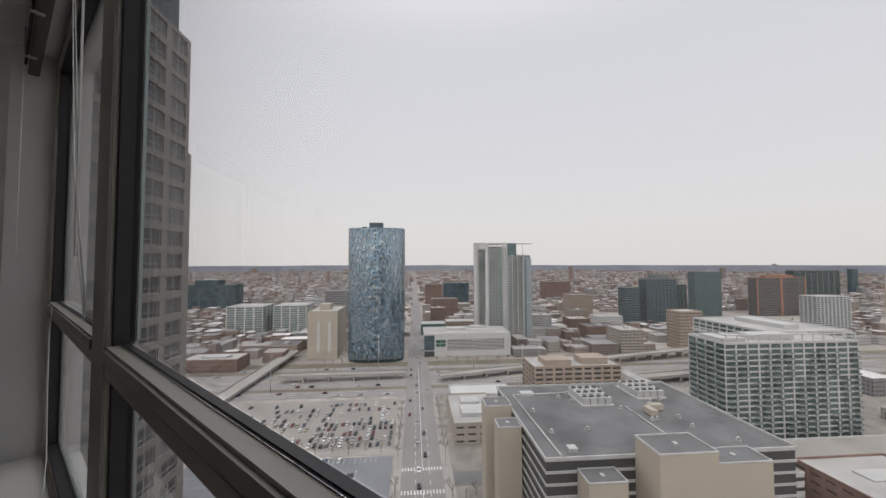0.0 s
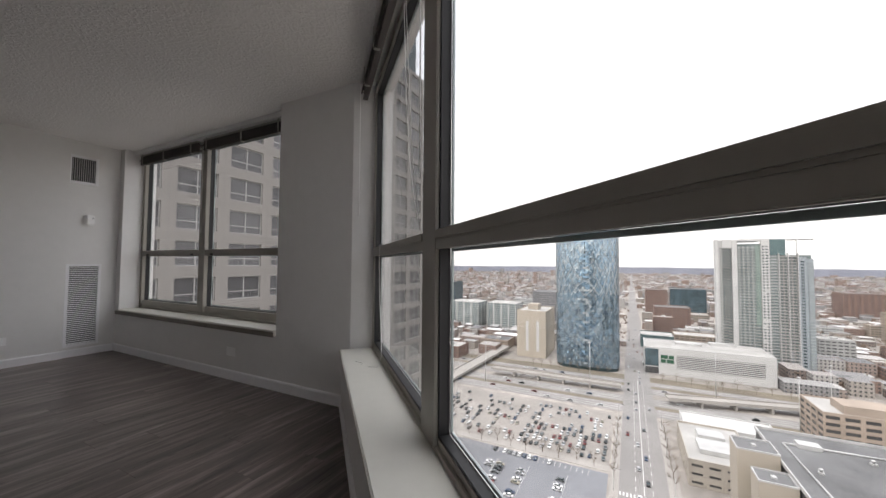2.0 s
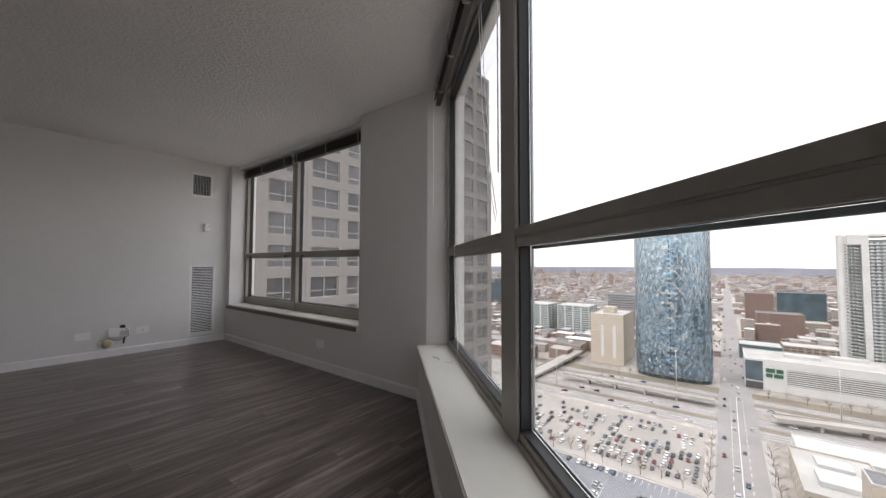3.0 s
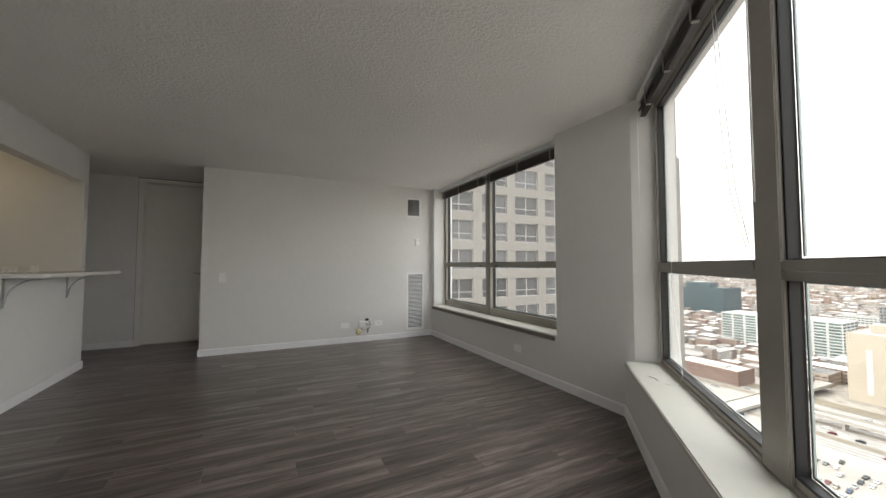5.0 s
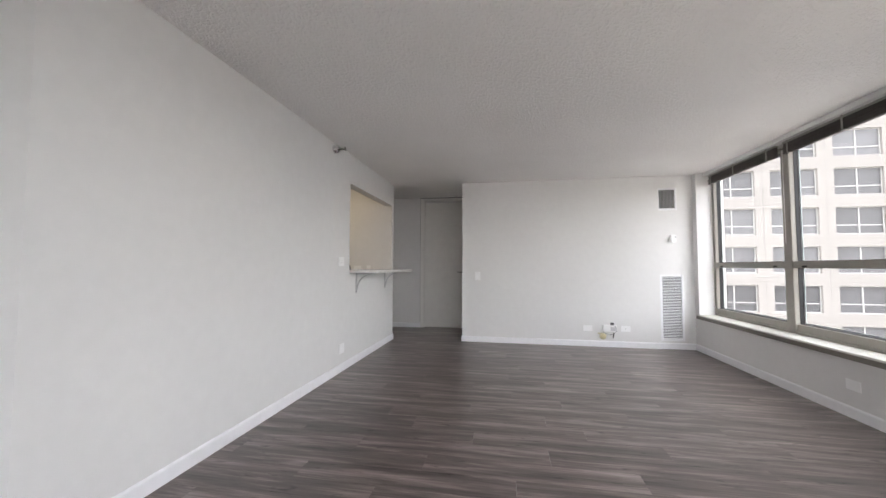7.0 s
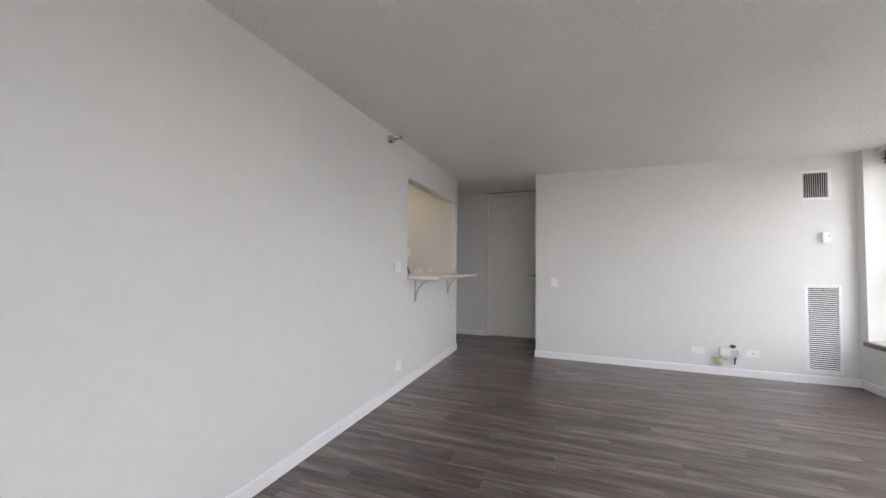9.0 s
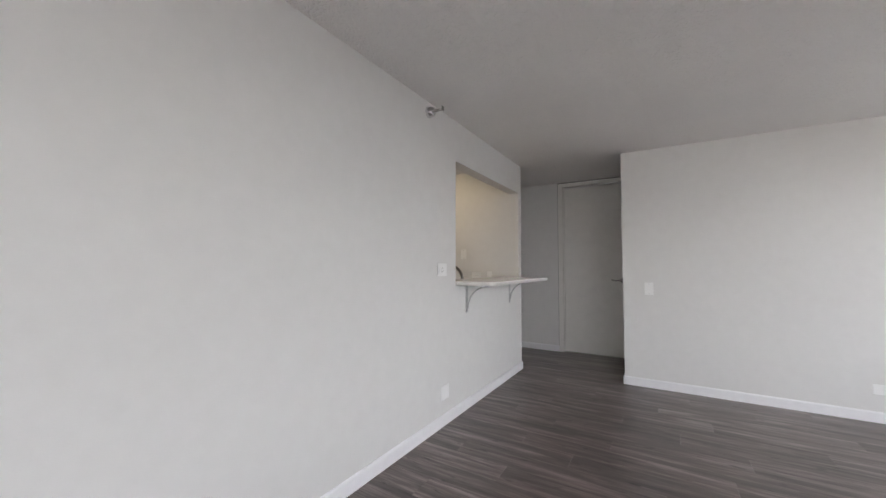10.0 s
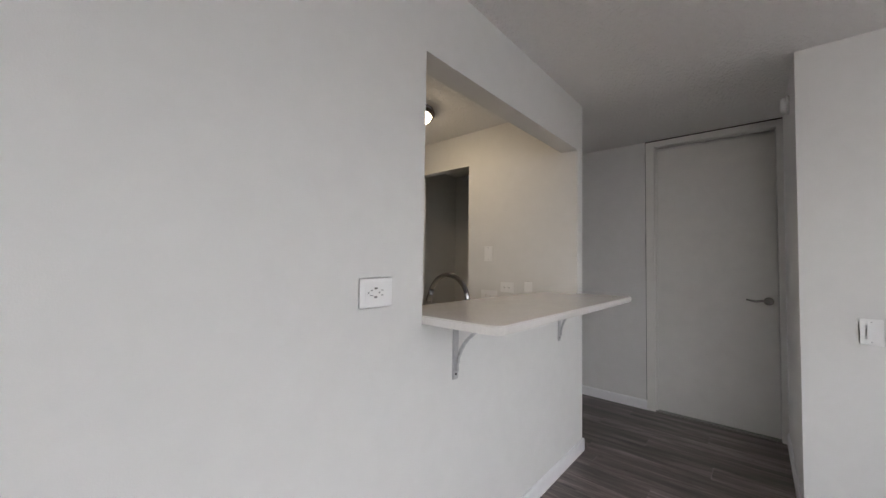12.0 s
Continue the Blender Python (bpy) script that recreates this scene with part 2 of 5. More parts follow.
PLASTIC = material("white_plastic", (0.94, 0.94, 0.94), 0.35, vary=0.02, grain=0.01, scale=20)
PLASTIC_IVORY = material("aged_ivory_plastic", (0.62, 0.56, 0.36), 0.45, vary=0.08, grain=0.05, scale=30)
BLACKP = material("black_plastic", (0.015, 0.015, 0.016), 0.4)
DARK = material("dark_void", (0.02, 0.02, 0.022), 0.8)
BLIND = material("bronze_blind_slats", (0.055, 0.045, 0.042), 0.5, vary=0.1, grain=0.1)
RAIL = material("grey_blind_rail", (0.38, 0.365, 0.335), 0.45, vary=0.03, grain=0.03)
CORD = material("white_cord", (0.8, 0.8, 0.78), 0.6)
BULB = lamp_material("warm_lamp_glass", (1.0, 0.79, 0.54), 3.4)


# ---- building blocks ----
def box(bm, x0, x1, y0, y1, z0, z1):
    v = [bm.verts.new((x, y, z)) for z in (z0, z1) for y in (y0, y1) for x in (x0, x1)]
    for a, b, c, d in ((0, 2, 3, 1), (4, 5, 7, 6), (0, 1, 5, 4), (2, 6, 7, 3), (0, 4, 6, 2), (1, 3, 7, 5)):
        bm.faces.new((v[a], v[b], v[c], v[d]))


def prism(bm, pts, z0, z1):
    low, high = [bm.verts.new((x, y, z0)) for x, y in pts], [bm.verts.new((x, y, z1)) for x, y in pts]
    n = len(pts)
    bm.faces.new(low[::-1])
    bm.faces.new(high)
    for i in range(n):
        bm.faces.new((low[i], low[(i + 1) % n], high[(i + 1) % n], high[i]))


def tube(bm, pts, radius, sides=10, ends=True, taper=None):
    """A round bar along a line of points."""
    rings, pts = [], [Vector(p) for p in pts]
    for i, p in enumerate(pts):
        d = (pts[min(i + 1, len(pts) - 1)] - pts[max(i - 1, 0)]).normalized()
        side = d.cross(Vector((0.13, 0.29, 0.95))).normalized()
        up = side.cross(d)
        r = radius if taper is None else radius + (taper - radius) * i / (len(pts) - 1)
        rings.append([bm.verts.new(p + r * (math.cos(2 * math.pi * k / sides) * side + math.sin(2 * math.pi * k / sides) * up)) for k in range(sides)])
    for a, b in zip(rings, rings[1:]):
        for k in range(sides):
            f = bm.faces.new((a[k], a[(k + 1) % sides], b[(k + 1) % sides], b[k]))
            f.smooth = True
    if ends:
        bm.faces.new(rings[0][::-1])
        bm.faces.new(rings[-1])


def lathe(bm, profile, sides=28, axis=Matrix.Identity(4)):
    """A turned solid from (radius, height) rows."""
    rings = [[bm.verts.new(axis @ Vector((r * math.cos(2 * math.pi * k / sides), r * math.sin(2 * math.pi * k / sides), h))) for k in range(sides)] for r, h in profile]
    for a, b in zip(rings, rings[1:]):
        for k in range(sides):
            f = bm.faces.new((a[k], a[(k + 1) % sides], b[(k + 1) % sides], b[k]))
            f.smooth = True
    bm.faces.new(rings[0][::-1])
    bm.faces.new(rings[-1])


def finish(bm, bevel=0.0, segments=2):
    bmesh.ops.recalc_face_normals(bm, faces=bm.faces)
    if bevel:
        sharp = [e for e in bm.edges if len(e.link_faces) == 2 and e.calc_face_angle() > 0.6]
        bmesh.ops.bevel(bm, geom=sharp, offset=bevel, segments=segments, affect="EDGES", clamp_overlap=True)
    return bm


def mesh_of(name, bm, mat):
    me = bpy.data.meshes.new(name)
    bm.to_mesh(me)
    bm.free()
    me.materials.append(mat)
    return me


def part(name, bm, mat, parent, label=""):
    ob = new(name, mesh_of(name, bm, mat))
    ob.parent = parent
    if label:
        ob["label"] = label
    return ob


def structure(name, bm, mat, label, category):
    return tagged(new(name, mesh_of(name, bm, mat)), label, category, kind="structure")


def boxes(rows, bevel=0.0):
    bm = bmesh.new()
    for r in rows:
        box(bm, *r)
    return finish(bm, bevel)


def thing(name, m, label, category, group="", kind=""):
    ob = new(name)
    ob.matrix_world = m
    ob.empty_display_size = 0.1
    return tagged(ob, label, category, group, kind)


# ---- the room ----
H = 2.5
SC, SS = math.cos(radians(46.2)), math.sin(radians(46.2))   # run of the slanted wall
CX, CY = 2.62, 1.80          # where the straight and the slanted window wall meet


def slant(s, o):
    """Plan position from the run along the slanted wall and the depth outwards."""
    return CX - SC * s + SS * o, CY - SS * s - SC * o


SLANT = Matrix(((-SC, SS, 0, CX), (-SS, -SC, 0, CY), (0, 0, 1, 0), (0, 0, 0, 1)))
STRAIGHT = Matrix(((0, 1, 0, 2.62), (-1, 0, 0, 5.42), (0, 0, 1, 0), (0, 0, 0, 1)))

bm = bmesh.new()
prism(bm, [(-4.1, 6.85), (-4.1, -0.9), slant(5.35, 0.345), slant(0.1, 0.345), (2.965, CY), (2.965, 6.85)], H, H + 0.2)
structure("ceiling", finish(bm), CEIL, "pale grey knock-down textured ceiling", "ceiling")

# left wall with the pass-through to the kitchen
structure("wall_left", boxes([(-1.97, -1.85, 0.885, 3.80, 0, H), (-1.97, -1.85, 3.80, 5.37, 0, 1.088), (-1.97, -1.85, 3.80, 5.37, 2.152, H), (-1.97, -1.85, 5.37, 5.465, 0, H)]),
          WALL, "light greige painted wall with a kitchen pass-through", "wall")
bm = bmesh.new()
prism(bm, [(-1.85, 0.885), (-1.97, 0.885), (-3.35, -0.495), (-3.35, -0.615)], 0, H)
structure("wall_left_slanted", finish(bm), WALL, "light greige painted slanted wall", "wall")
bm = bmesh.new()
prism(bm, [slant(5.2, -2.6), slant(5.2, 0.4), slant(5.35, 0.4), slant(5.35, -2.6)], 0, H)
structure("wall_end", finish(bm), WALL, "light greige painted end wall", "wall")

# back wall, its shallow recess beside the window and the return into the hall
structure("wall_back", boxes([(-0.72, 2.155, 5.5, 5.66, 0, H), (2.155, 2.965, 5.525, 5.66, 0, H), (-0.72, -0.6, 5.66, 6.62, 0, H)]),
          WALL, "light greige painted back wall with a shallow recess", "wall")
structure("wall_hall", boxes([(-4.1, -1.67, 6.62, 6.75, 0, H)]), WALL, "light greige painted hall wall", "wall")
structure("wall_behind_door", boxes([(-1.67, -0.6, 6.70, 6.85, 0, H)]), WALL, "plain wall behind the hall door", "wall")
structure("wall_kitchen_far", boxes([(-4.1, -3.98, 2.4, 6.62, 0, H)]), WALL, "plain greige far kitchen wall", "wall")
# added out of view: blocks the hall's light so the kitchen doorway stays dark
structure("wall_hall_end", boxes([(-2.74, -2.6, 5.463, 6.62, 0, H)]), WALL, "unseen added wall that keeps hall light from the kitchen doorway", "wall")
structure("wall_kitchen", boxes([(-2.83, -1.97, 5.38, 5.463, 0, H)]), WALL, "greige kitchen wall beside a plain doorway", "wall")
structure("wall_kitchen_lintel", boxes([(-3.44, -2.83, 5.38, 5.463, 2.2, H)]), WALL, "greige wall over the kitchen doorway", "wall")
structure("wall_kitchen_corner", boxes([(-3.98, -3.44, 5.38, 5.463, 0, H)]), WALL, "greige kitchen corner wall", "wall")
structure("wall_kitchen_near", boxes([(-3.98, -1.97, 2.28, 2.4, 0, H)]), WALL, "plain greige near kitchen wall", "wall")

# straight window wall
structure("wall_window_straight", boxes([(2.62, 2.965, 2.55, 5.42, 0, 0.4575)]), WALL, "light greige painted wall under the strip window", "wall")
structure("wall_pier", boxes([(2.62, 2.965, CY, 2.55, 0, H)]), WALL, "wide light greige pier between the windows", "wall")
structure("wall_pier_back", boxes([(2.62, 2.965, 5.42, 5.525, 0, H)]), WALL, "narrow light greige pier in the window corner", "wall")
structure("wall_lintel", boxes([(2.88, 2.965, 2.55, 5.42, 2.43, H)]), WALL, "light greige lintel over the strip window", "wall")
# slanted window wall
bm = bmesh.new()
prism(bm, [(2.62, CY), (2.62, 1.715), slant(0.15, 0.262), slant(0.15, 0.345), (2.965, CY)], 0.43, H)
prism(bm, [slant(0, 0), slant(5.2, 0), slant(5.2, 0.345), slant(0.15, 0.345), (2.965, CY)], 0, 0.43)
prism(bm, [slant(0.15, 0.27), slant(5.2, 0.27), slant(5.2, 0.345), slant(0.15, 0.345)], 2.43, H)
prism(bm, [slant(4.2, 0), slant(5.2, 0), slant(5.2, 0.345), slant(4.2, 0.345)], 0.43, H)
structure("wall_window_slanted", finish(bm), WALL, "light greige painted slanted window wall", "wall")

# baseboards: bevelled top edge, butted lengths
BB, BT = 0.0865, 0.013


def baseboard(name, x0, y0, x1, y1):
    """A length of baseboard whose room side lies to the left of its run."""
    dx, dy = x1 - x0, y1 - y0
    long = math.hypot(dx, dy)
    bm = bmesh.new()
    pts = [(0, 0), (BT, 0), (BT, BB - 0.012), (BT - 0.006, BB), (0, BB)]
    a, b = [bm.verts.new((0, o, z)) for o, z in pts], [bm.verts.new((long, o, z)) for o, z in pts]
    bm.faces.new(a)
    bm.faces.new(b[::-1])
    for i in range(5):
        bm.faces.new((a[i], b[i], b[(i + 1) % 5], a[(i + 1) % 5]))
    ob = structure(name, finish(bm), TRIM, "white painted wooden baseboard", "baseboard")
    ob.matrix_world = pose(x0, y0, 0, 0, 0, math.degrees(math.atan2(dy, dx)))


baseboard("baseboard_left", -1.85, 5.478, -1.85, 0.885)
baseboard("baseboard_left_end", -1.97, 5.465, -1.837, 5.465)
baseboard("baseboard_left_slanted", -1.85, 0.885, -3.2, -0.465)
baseboard("baseboard_back", 2.155, 5.5, -0.733, 5.5)
baseboard("baseboard_recess", 2.607, 5.525, 2.155, 5.525)
baseboard("baseboard_return", -0.72, 5.487, -0.72, 6.62)
baseboard("baseboard_hall", -1.67, 6.62, -3.98, 6.62)
baseboard("baseboard_window_straight", 2.62, 1.80, 2.62, 5.525)
baseboard("baseboard_window_slanted", *slant(5.2, 0), *slant(0, 0))


def window(name, m, mullions, s0, s1, z_sill, z_top, z_t, jamb, rail, thick, latches, label, proud=0.0, shallow=0.0, flush=0.03, g=0.011):
    """A strip window in its opening: perimeter frame, deep mullions, nosed transoms, gaskets and panes. s runs along the wall, o outwards."""
    d0, d1, d2, d3, d4 = (o - shallow for o in (0.262, 0.298, 0.318, 0.328, 0.345))
    nose = 0.232 - proud
    front = max(d0, nose + 0.004)
    w = thing(name, m, label, "window", kind="structure")
    part("window_sill", boxes([(s0 - 0.03, s1, -0.022, 0.275, z_sill - thick, z_sill)], 0.006), SILL, w, "painted sill board with a dusty top")
    if thick > 0.04:
        part("sill_nosing", boxes([(s0 - 0.028, s1 - 0.002, -0.027, -0.0225, z_sill - thick - 0.006, z_sill - 0.014)], 0.001), NOSING, w, "dull brown-grey metal nosing")
    part("head_panel", boxes([(s0 + 0.002, s1 - 0.002, 0.094, nose, 2.453, 2.4985)], 0.002), WALL, w, "painted head panel above the blind")
    edges = [s0] + [e for a, b in mullions for e in (a, b)] + [s1]
    part("window_frame", boxes([(s0, s0 + jamb, front, d4, z_sill, z_top), (s1 - jamb, s1, front, d4, z_sill, z_top), (s0 + jamb, s1 - jamb, front, d4, z_top - 0.04, z_top)], 0.003), FRAME, w)
    for a, b in mullions:
        bm = boxes([(a, b, nose + 0.003, d2 - 0.008, z_sill, z_top - 0.042)], 0.004)
        box(bm, a + 0.02, b - 0.02, d2 - 0.006, d4, z_sill, z_top - 0.042)
        part("mullion", finish(bm), FRAME, w, "deep aluminium mullion")
    for i in range(0, len(edges), 2):
        a, b = edges[i], edges[i + 1]
        a, b = (a + jamb if i == 0 else a), (b - jamb if i == len(edges) - 2 else b)
        bm = boxes([(a, b, nose, d2, z_t - 0.037, z_t)], 0.006)
        part("transom", bm, FRAME, w, "grey-beige transom with a rounded nose")
        part("transom_rail", boxes([(a, b, nose + flush, max(d1 - 0.002, nose + flush + 0.008), z_t - 0.068, z_t - 0.0375)], 0.002), FRAME, w)
        part("bottom_rail", boxes([(a, b, front, d4, z_sill, z_sill + 0.02), (a, b, front + 0.012, d4, z_sill + 0.0205, z_sill + rail)], 0.002), FRAME, w)
        for z0, z1 in ((z_sill + rail, z_t - 0.054), (z_t, z_top - 0.042)):
            upper = z0 == z_t
            zb = z0 + (0.005 if upper else g)
            low0, low1 = (d1 + 0.013, d1 + 0.03) if upper else (d1, d1 + 0.04)
            rows = [(a, a + g, d1, d1 + 0.04, z0, z1), (b - g, b, d1, d1 + 0.04, z0, z1), (a + g, b - g, low0, low1, z0, zb), (a + g, b - g, d1, d1 + 0.04, z1 - g, z1)]
            part("gasket", boxes(rows, 0.002), GASKET, w, "black rubber glazing gasket")
            e = g + 0.011
            rows = [(a + g, a + e, d1 + 0.0405, d1 + 0.048, z0 + g, z1 - g), (b - e, b - g, d1 + 0.0405, d1 + 0.048, z0 + g, z1 - g), (a + e, b - e, d1 + 0.0405, d1 + 0.048, z1 - e, z1 - g)]
            if not upper:
                rows.append((a + e, b - e, d1 + 0.0405, d1 + 0.048, z0 + g, z0 + e))
            part("edge_spacer", boxes(rows, 0.001), SPACER, w, "pale blue-grey spacer at the edge of the double glazing")
            pane = part("pane", boxes([(a + g, b - g, d3, d3 + 0.006, zb, z1 - g)]), PANE, w, "clear window pane")
            pane.visible_shadow = False
        for d in latches:
            for end in (a + d, b - d):
                bm = boxes([(end - 0.03, end + 0.03, nose + 0.002, nose + 0.0058, z_t - 0.062, z_t - 0.042), (end - 0.008, end + 0.035, nose - 0.012, nose + 0.002, z_t - 0.058, z_t - 0.046)], 0.002)
                part("latch", bm, BLACKP, w, "small dark window latch")
    return w


window("window_1", STRAIGHT, [(1.305, 1.415)], 0.0, 2.87, 0.508, 2.43, 1.232, 0.05, 0.095, 0.05, (0.14,), "two-bay aluminium strip window over a painted sill", 0.04, 0.06, 0.006, 0.005)
window("window_2", SLANT, [(1.54, 1.71), (3.24, 3.41)], 0.15, 4.2, 0.46, 2.43, 1.213, 0.03, 0.045, 0.03, (), "slanted floor-to-ceiling aluminium strip window above a deep sill", 0.026, 0.076, 0.005)


# ---- things in the room ----


def blind(m, s0, s1, wand, clips):
    """A raised mini blind under the head of a window bay."""
    b = thing("window_blind", m, "raised dark bronze mini blind stacked under its head rail", "blind", "raised blinds at the windows")
    part("head_rail", boxes([(s0, s1, 0.112, 0.152, 2.434, 2.452)], 0.003), RAIL, b, "grey metal head rail")
    me = mesh_of("slat", boxes([(s0 + 0.004, s1 - 0.004, 0, 0.030, 0, 0.0046)]), BLIND)
    for i in range(14):
        o = new("slat", me)
        o.parent, o.location = b, (0, 0.118 + 0.0012 * (i % 3), 2.343 + i * 0.0065)
    part("bottom_rail", boxes([(s0, s1, 0.113, 0.152, 2.328, 2.342)], 0.003), BLIND, b, "dark bronze bottom rail")
    part("front_rail", boxes([(s0, s1, 0.1005, 0.1115, 2.372, 2.384)], 0.003), BLIND, b, "thin dark front rail")
    for c in clips:
        part("bracket", boxes([(c, c + 0.018, 0.0945, 0.1, 2.33, 2.452), (c, c + 0.018, 0.098, 0.135, 2.318, 2.3255)], 0.002), RAIL, b, "grey blind bracket")
    if wand is not None:
        bm = bmesh.new()
        tube(bm, [(wand, 0.156, 2.42), (wand + 0.002, 0.158, 2.39), (wand + 0.003, 0.16, 1.9), (wand, 0.162, 1.42)], 0.0028, 8)
        part("wand", bm, PLASTIC, b, "thin white tilt wand")
    return b


INNER = STRAIGHT @ Matrix.Translation((0, 0.028, 0))
blind(INNER, 0.04, 1.31, 1.345, (0.12, 0.62, 1.20))
blind(INNER, 1.42, 2.85, None, (1.5, 2.1, 2.66))
slanted_blind = blind(SLANT, 0.16, 1.58, 1.665, (0.4, 0.85, 1.3))
blind(SLANT, 1.72, 3.26, None, (1.9, 2.5, 3.1))
blind(SLANT, 3.42, 4.18, None, (3.6, 4.0))

for path in ([(1.40, 0.16, 2.33), (1.42, 0.175, 1.9), (1.47, 0.185, 1.5), (1.53, 0.197, 1.28)], [(1.37, 0.16, 2.33), (1.38, 0.175, 1.8), (1.42, 0.185, 1.5), (1.51, 0.197, 1.26)],
             [(0.52, 0.203, 1.218), (0.54, 0.196, 1.10), (0.60, 0.194, 0.85), (0.70, 0.192, 0.64), (0.74, 0.185, 0.54), (0.71, 0.17, 0.475), (0.64, 0.12, 0.463)]):
    bm = bmesh.new()
    tube(bm, path, 0.0016, 6)
    part("cord", bm, CORD, slanted_blind, "thin white pull cord")
bm = bmesh.new()
tube(bm, [(0.50, 0.06, 0.4635), (0.53, 0.09, 0.4635), (0.56, 0.10, 0.4635), (0.585, 0.085, 0.4635)], 0.002, 6)
part("tassel", bm, CORD, slanted_blind, "frayed white cord end on the sill")
bm = bmesh.new()
tube(bm, [(0.14, 0.10, 2.451), (0.135, 0.10, 1.45)], 0.0025, 6)
part("jamb_wand", bm, PLASTIC, slanted_blind, "thin white wand beside the jamb")


def wall_plate(m, kind, wide, high, label, group=""):
    """A cover plate on a wall; x along the wall, y out of it, z up from its middle."""
    p = thing("wall_plate" if kind == "blank" else kind, m, label, "wall plate" if kind == "blank" else kind.replace("_", " "), group)
    part("cover", boxes([(-wide / 2, wide / 2, 0, 0.006, -high / 2, high / 2)], 0.003), PLASTIC, p)
    if kind == "light_switch":
        part("surround", boxes([(-0.019, 0.019, 0.006, 0.008, -0.036, 0.036)], 0.001), PLASTIC, p)
        part("rocker", boxes([(-0.016, 0.016, 0.0085, 0.012, -0.033, 0.033)], 0.002), PLASTIC, p, "white rocker")
    if kind == "power_outlet":
        turn = wide > high
        for c in (-0.021, 0.021):
            rows = [(c - 0.017, c + 0.017, 0.006, 0.009, -0.014, 0.014)] if turn else [(-0.014, 0.014, 0.006, 0.009, c - 0.017, c + 0.017)]
            part("socket", boxes(rows, 0.003), PLASTIC, p)
            slots = [(c - 0.008, c - 0.006, -0.006, 0.002), (c + 0.005, c + 0.007, -0.005, 0.002), (c - 0.0015, c + 0.0025, -0.011, -0.008)]
            part("slots", boxes([(a, b, 0.0085, 0.0096, d, e) if turn else (d, e, 0.0085, 0.0096, a, b) for a, b, d, e in slots]), BLACKP, p)
    for z in ((-0.048, 0.048) if high >= wide else ()):
        bm = bmesh.new()
        lathe(bm, [(0.003, 0), (0.003, 0.0075)], 8, pose(0, 0, z, -90))
        part("screw", finish(bm), STEEL, p)
    return p


LEFT, BACK, RIGHT = -90, 180, 90      # the plate's outward side turned to +x, -y and -x
wall_plate(pose(-0.475, 5.5, 1.022, 0, 0, BACK), "light_switch", 0.082, 0.128, "white rocker light switch on the greige wall")
wall_plate(pose(1.155, 5.5, 0.265, 0, 0, BACK), "blank", 0.128, 0.082, "blank white horizontal cover plate low on the wall")
wall_plate(pose(1.68, 5.5, 0.27, 0, 0, BACK), "cable_jack", 0.128, 0.082, "white horizontal cable plate low on the wall")
wall_plate(pose(2.62, 3.165, 0.256, 0, 0, RIGHT), "blank", 0.128, 0.082, "white cover plate below the window sill")
wall_plate(pose(-1.85, 3.625, 0.252, 0, 0, LEFT), "blank", 0.125, 0.11, "white painted-over cover plate above the baseboard")
usb = wall_plate(pose(-1.85, 3.575, 1.222, 0, 0, LEFT), "usb_outlet", 0.140, 0.100, "wide white double outlet with charging ports")
part("face", boxes([(-0.036, 0.046, 0.006, 0.0075, -0.022, 0.022)], 0.001), PLASTIC, usb)
for c in (-0.0225, 0.022):
    part("slots", boxes([(c - 0.004, c + 0.004, 0.0074, 0.0079, 0.007, 0.0092), (c - 0.004, c + 0.004, 0.0074, 0.0079, -0.0092, -0.007), (c + 0.010, c + 0.0135, 0.0074, 0.0079, -0.002, 0.0025)]), BLACKP, usb)
for z in (0.0125, -0.0165):
    part("charging_port", boxes([(-0.002, 0.010, 0.0074, 0.0079, z, z + 0.005)]), BLACKP, usb, "dark charging port")
jack = next(o for o in scene.objects if o.name.startswith("cable_jack"))
bm = bmesh.new()
lathe(bm, [(0.006, 0.005), (0.006, 0.014), (0.003, 0.014), (0.003, 0.018)], 12, pose(0, 0, 0, -90))
part("connector", finish(bm), NICKEL, jack, "threaded metal connector")

# network box with its plug, wire and old ivory jack
nb = thing("network_box", pose(1.455, 5.5, 0.272, 0, 0, BACK), "white wall-mounted network box with a loose black plug", "network box")
part("body", boxes([(-0.095, 0.095, 0, 0.042, -0.045, 0.05)], 0.008), PLASTIC, nb)
part("label_panel", boxes([(-0.085, -0.005, 0.042, 0.0435, -0.034, 0.022)]), material("printed_grey", (0.6, 0.6, 0.62), 0.5, grain=0.25, scale=60), nb, "faint grey printed panel")
part("knob", boxes([(-0.055, -0.008, 0.006, 0.046, 0.0505, 0.085)], 0.006), BLACKP, nb, "black plug on top")
bm = bmesh.new()
tube(bm, [(-0.03, 0.047, 0.07), (-0.075, 0.05, 0.03), (-0.09, 0.05, -0.03), (-0.06, 0.03, -0.07), (0.0, 0.02, -0.095), (0.05, 0.018, -0.08), (0.09, 0.015, -0.055)], 0.0022, 6)
part("wire", bm, BLACKP, nb, "thin black wire")
bm = bmesh.new()
tube(bm, [(-0.055, 0.028, -0.06), (-0.048, 0.028, -0.105), (-0.043, 0.03, -0.135)], 0.009, 8)
part("plug", bm, BLACKP, nb, "hanging black plug")
ij = thing("phone_jack", pose(1.36, 5.5, 0.155, 0, 0, BACK), "old round ivory phone jack hanging at the baseboard", "phone jack")
bm = bmesh.new()
lathe(bm, [(0.045, 0.014), (0.045, 0.026), (0.036, 0.04), (0.012, 0.044)], 24, pose(0, 0, 0, -90))
part("cover", finish(bm), PLASTIC_IVORY, ij)
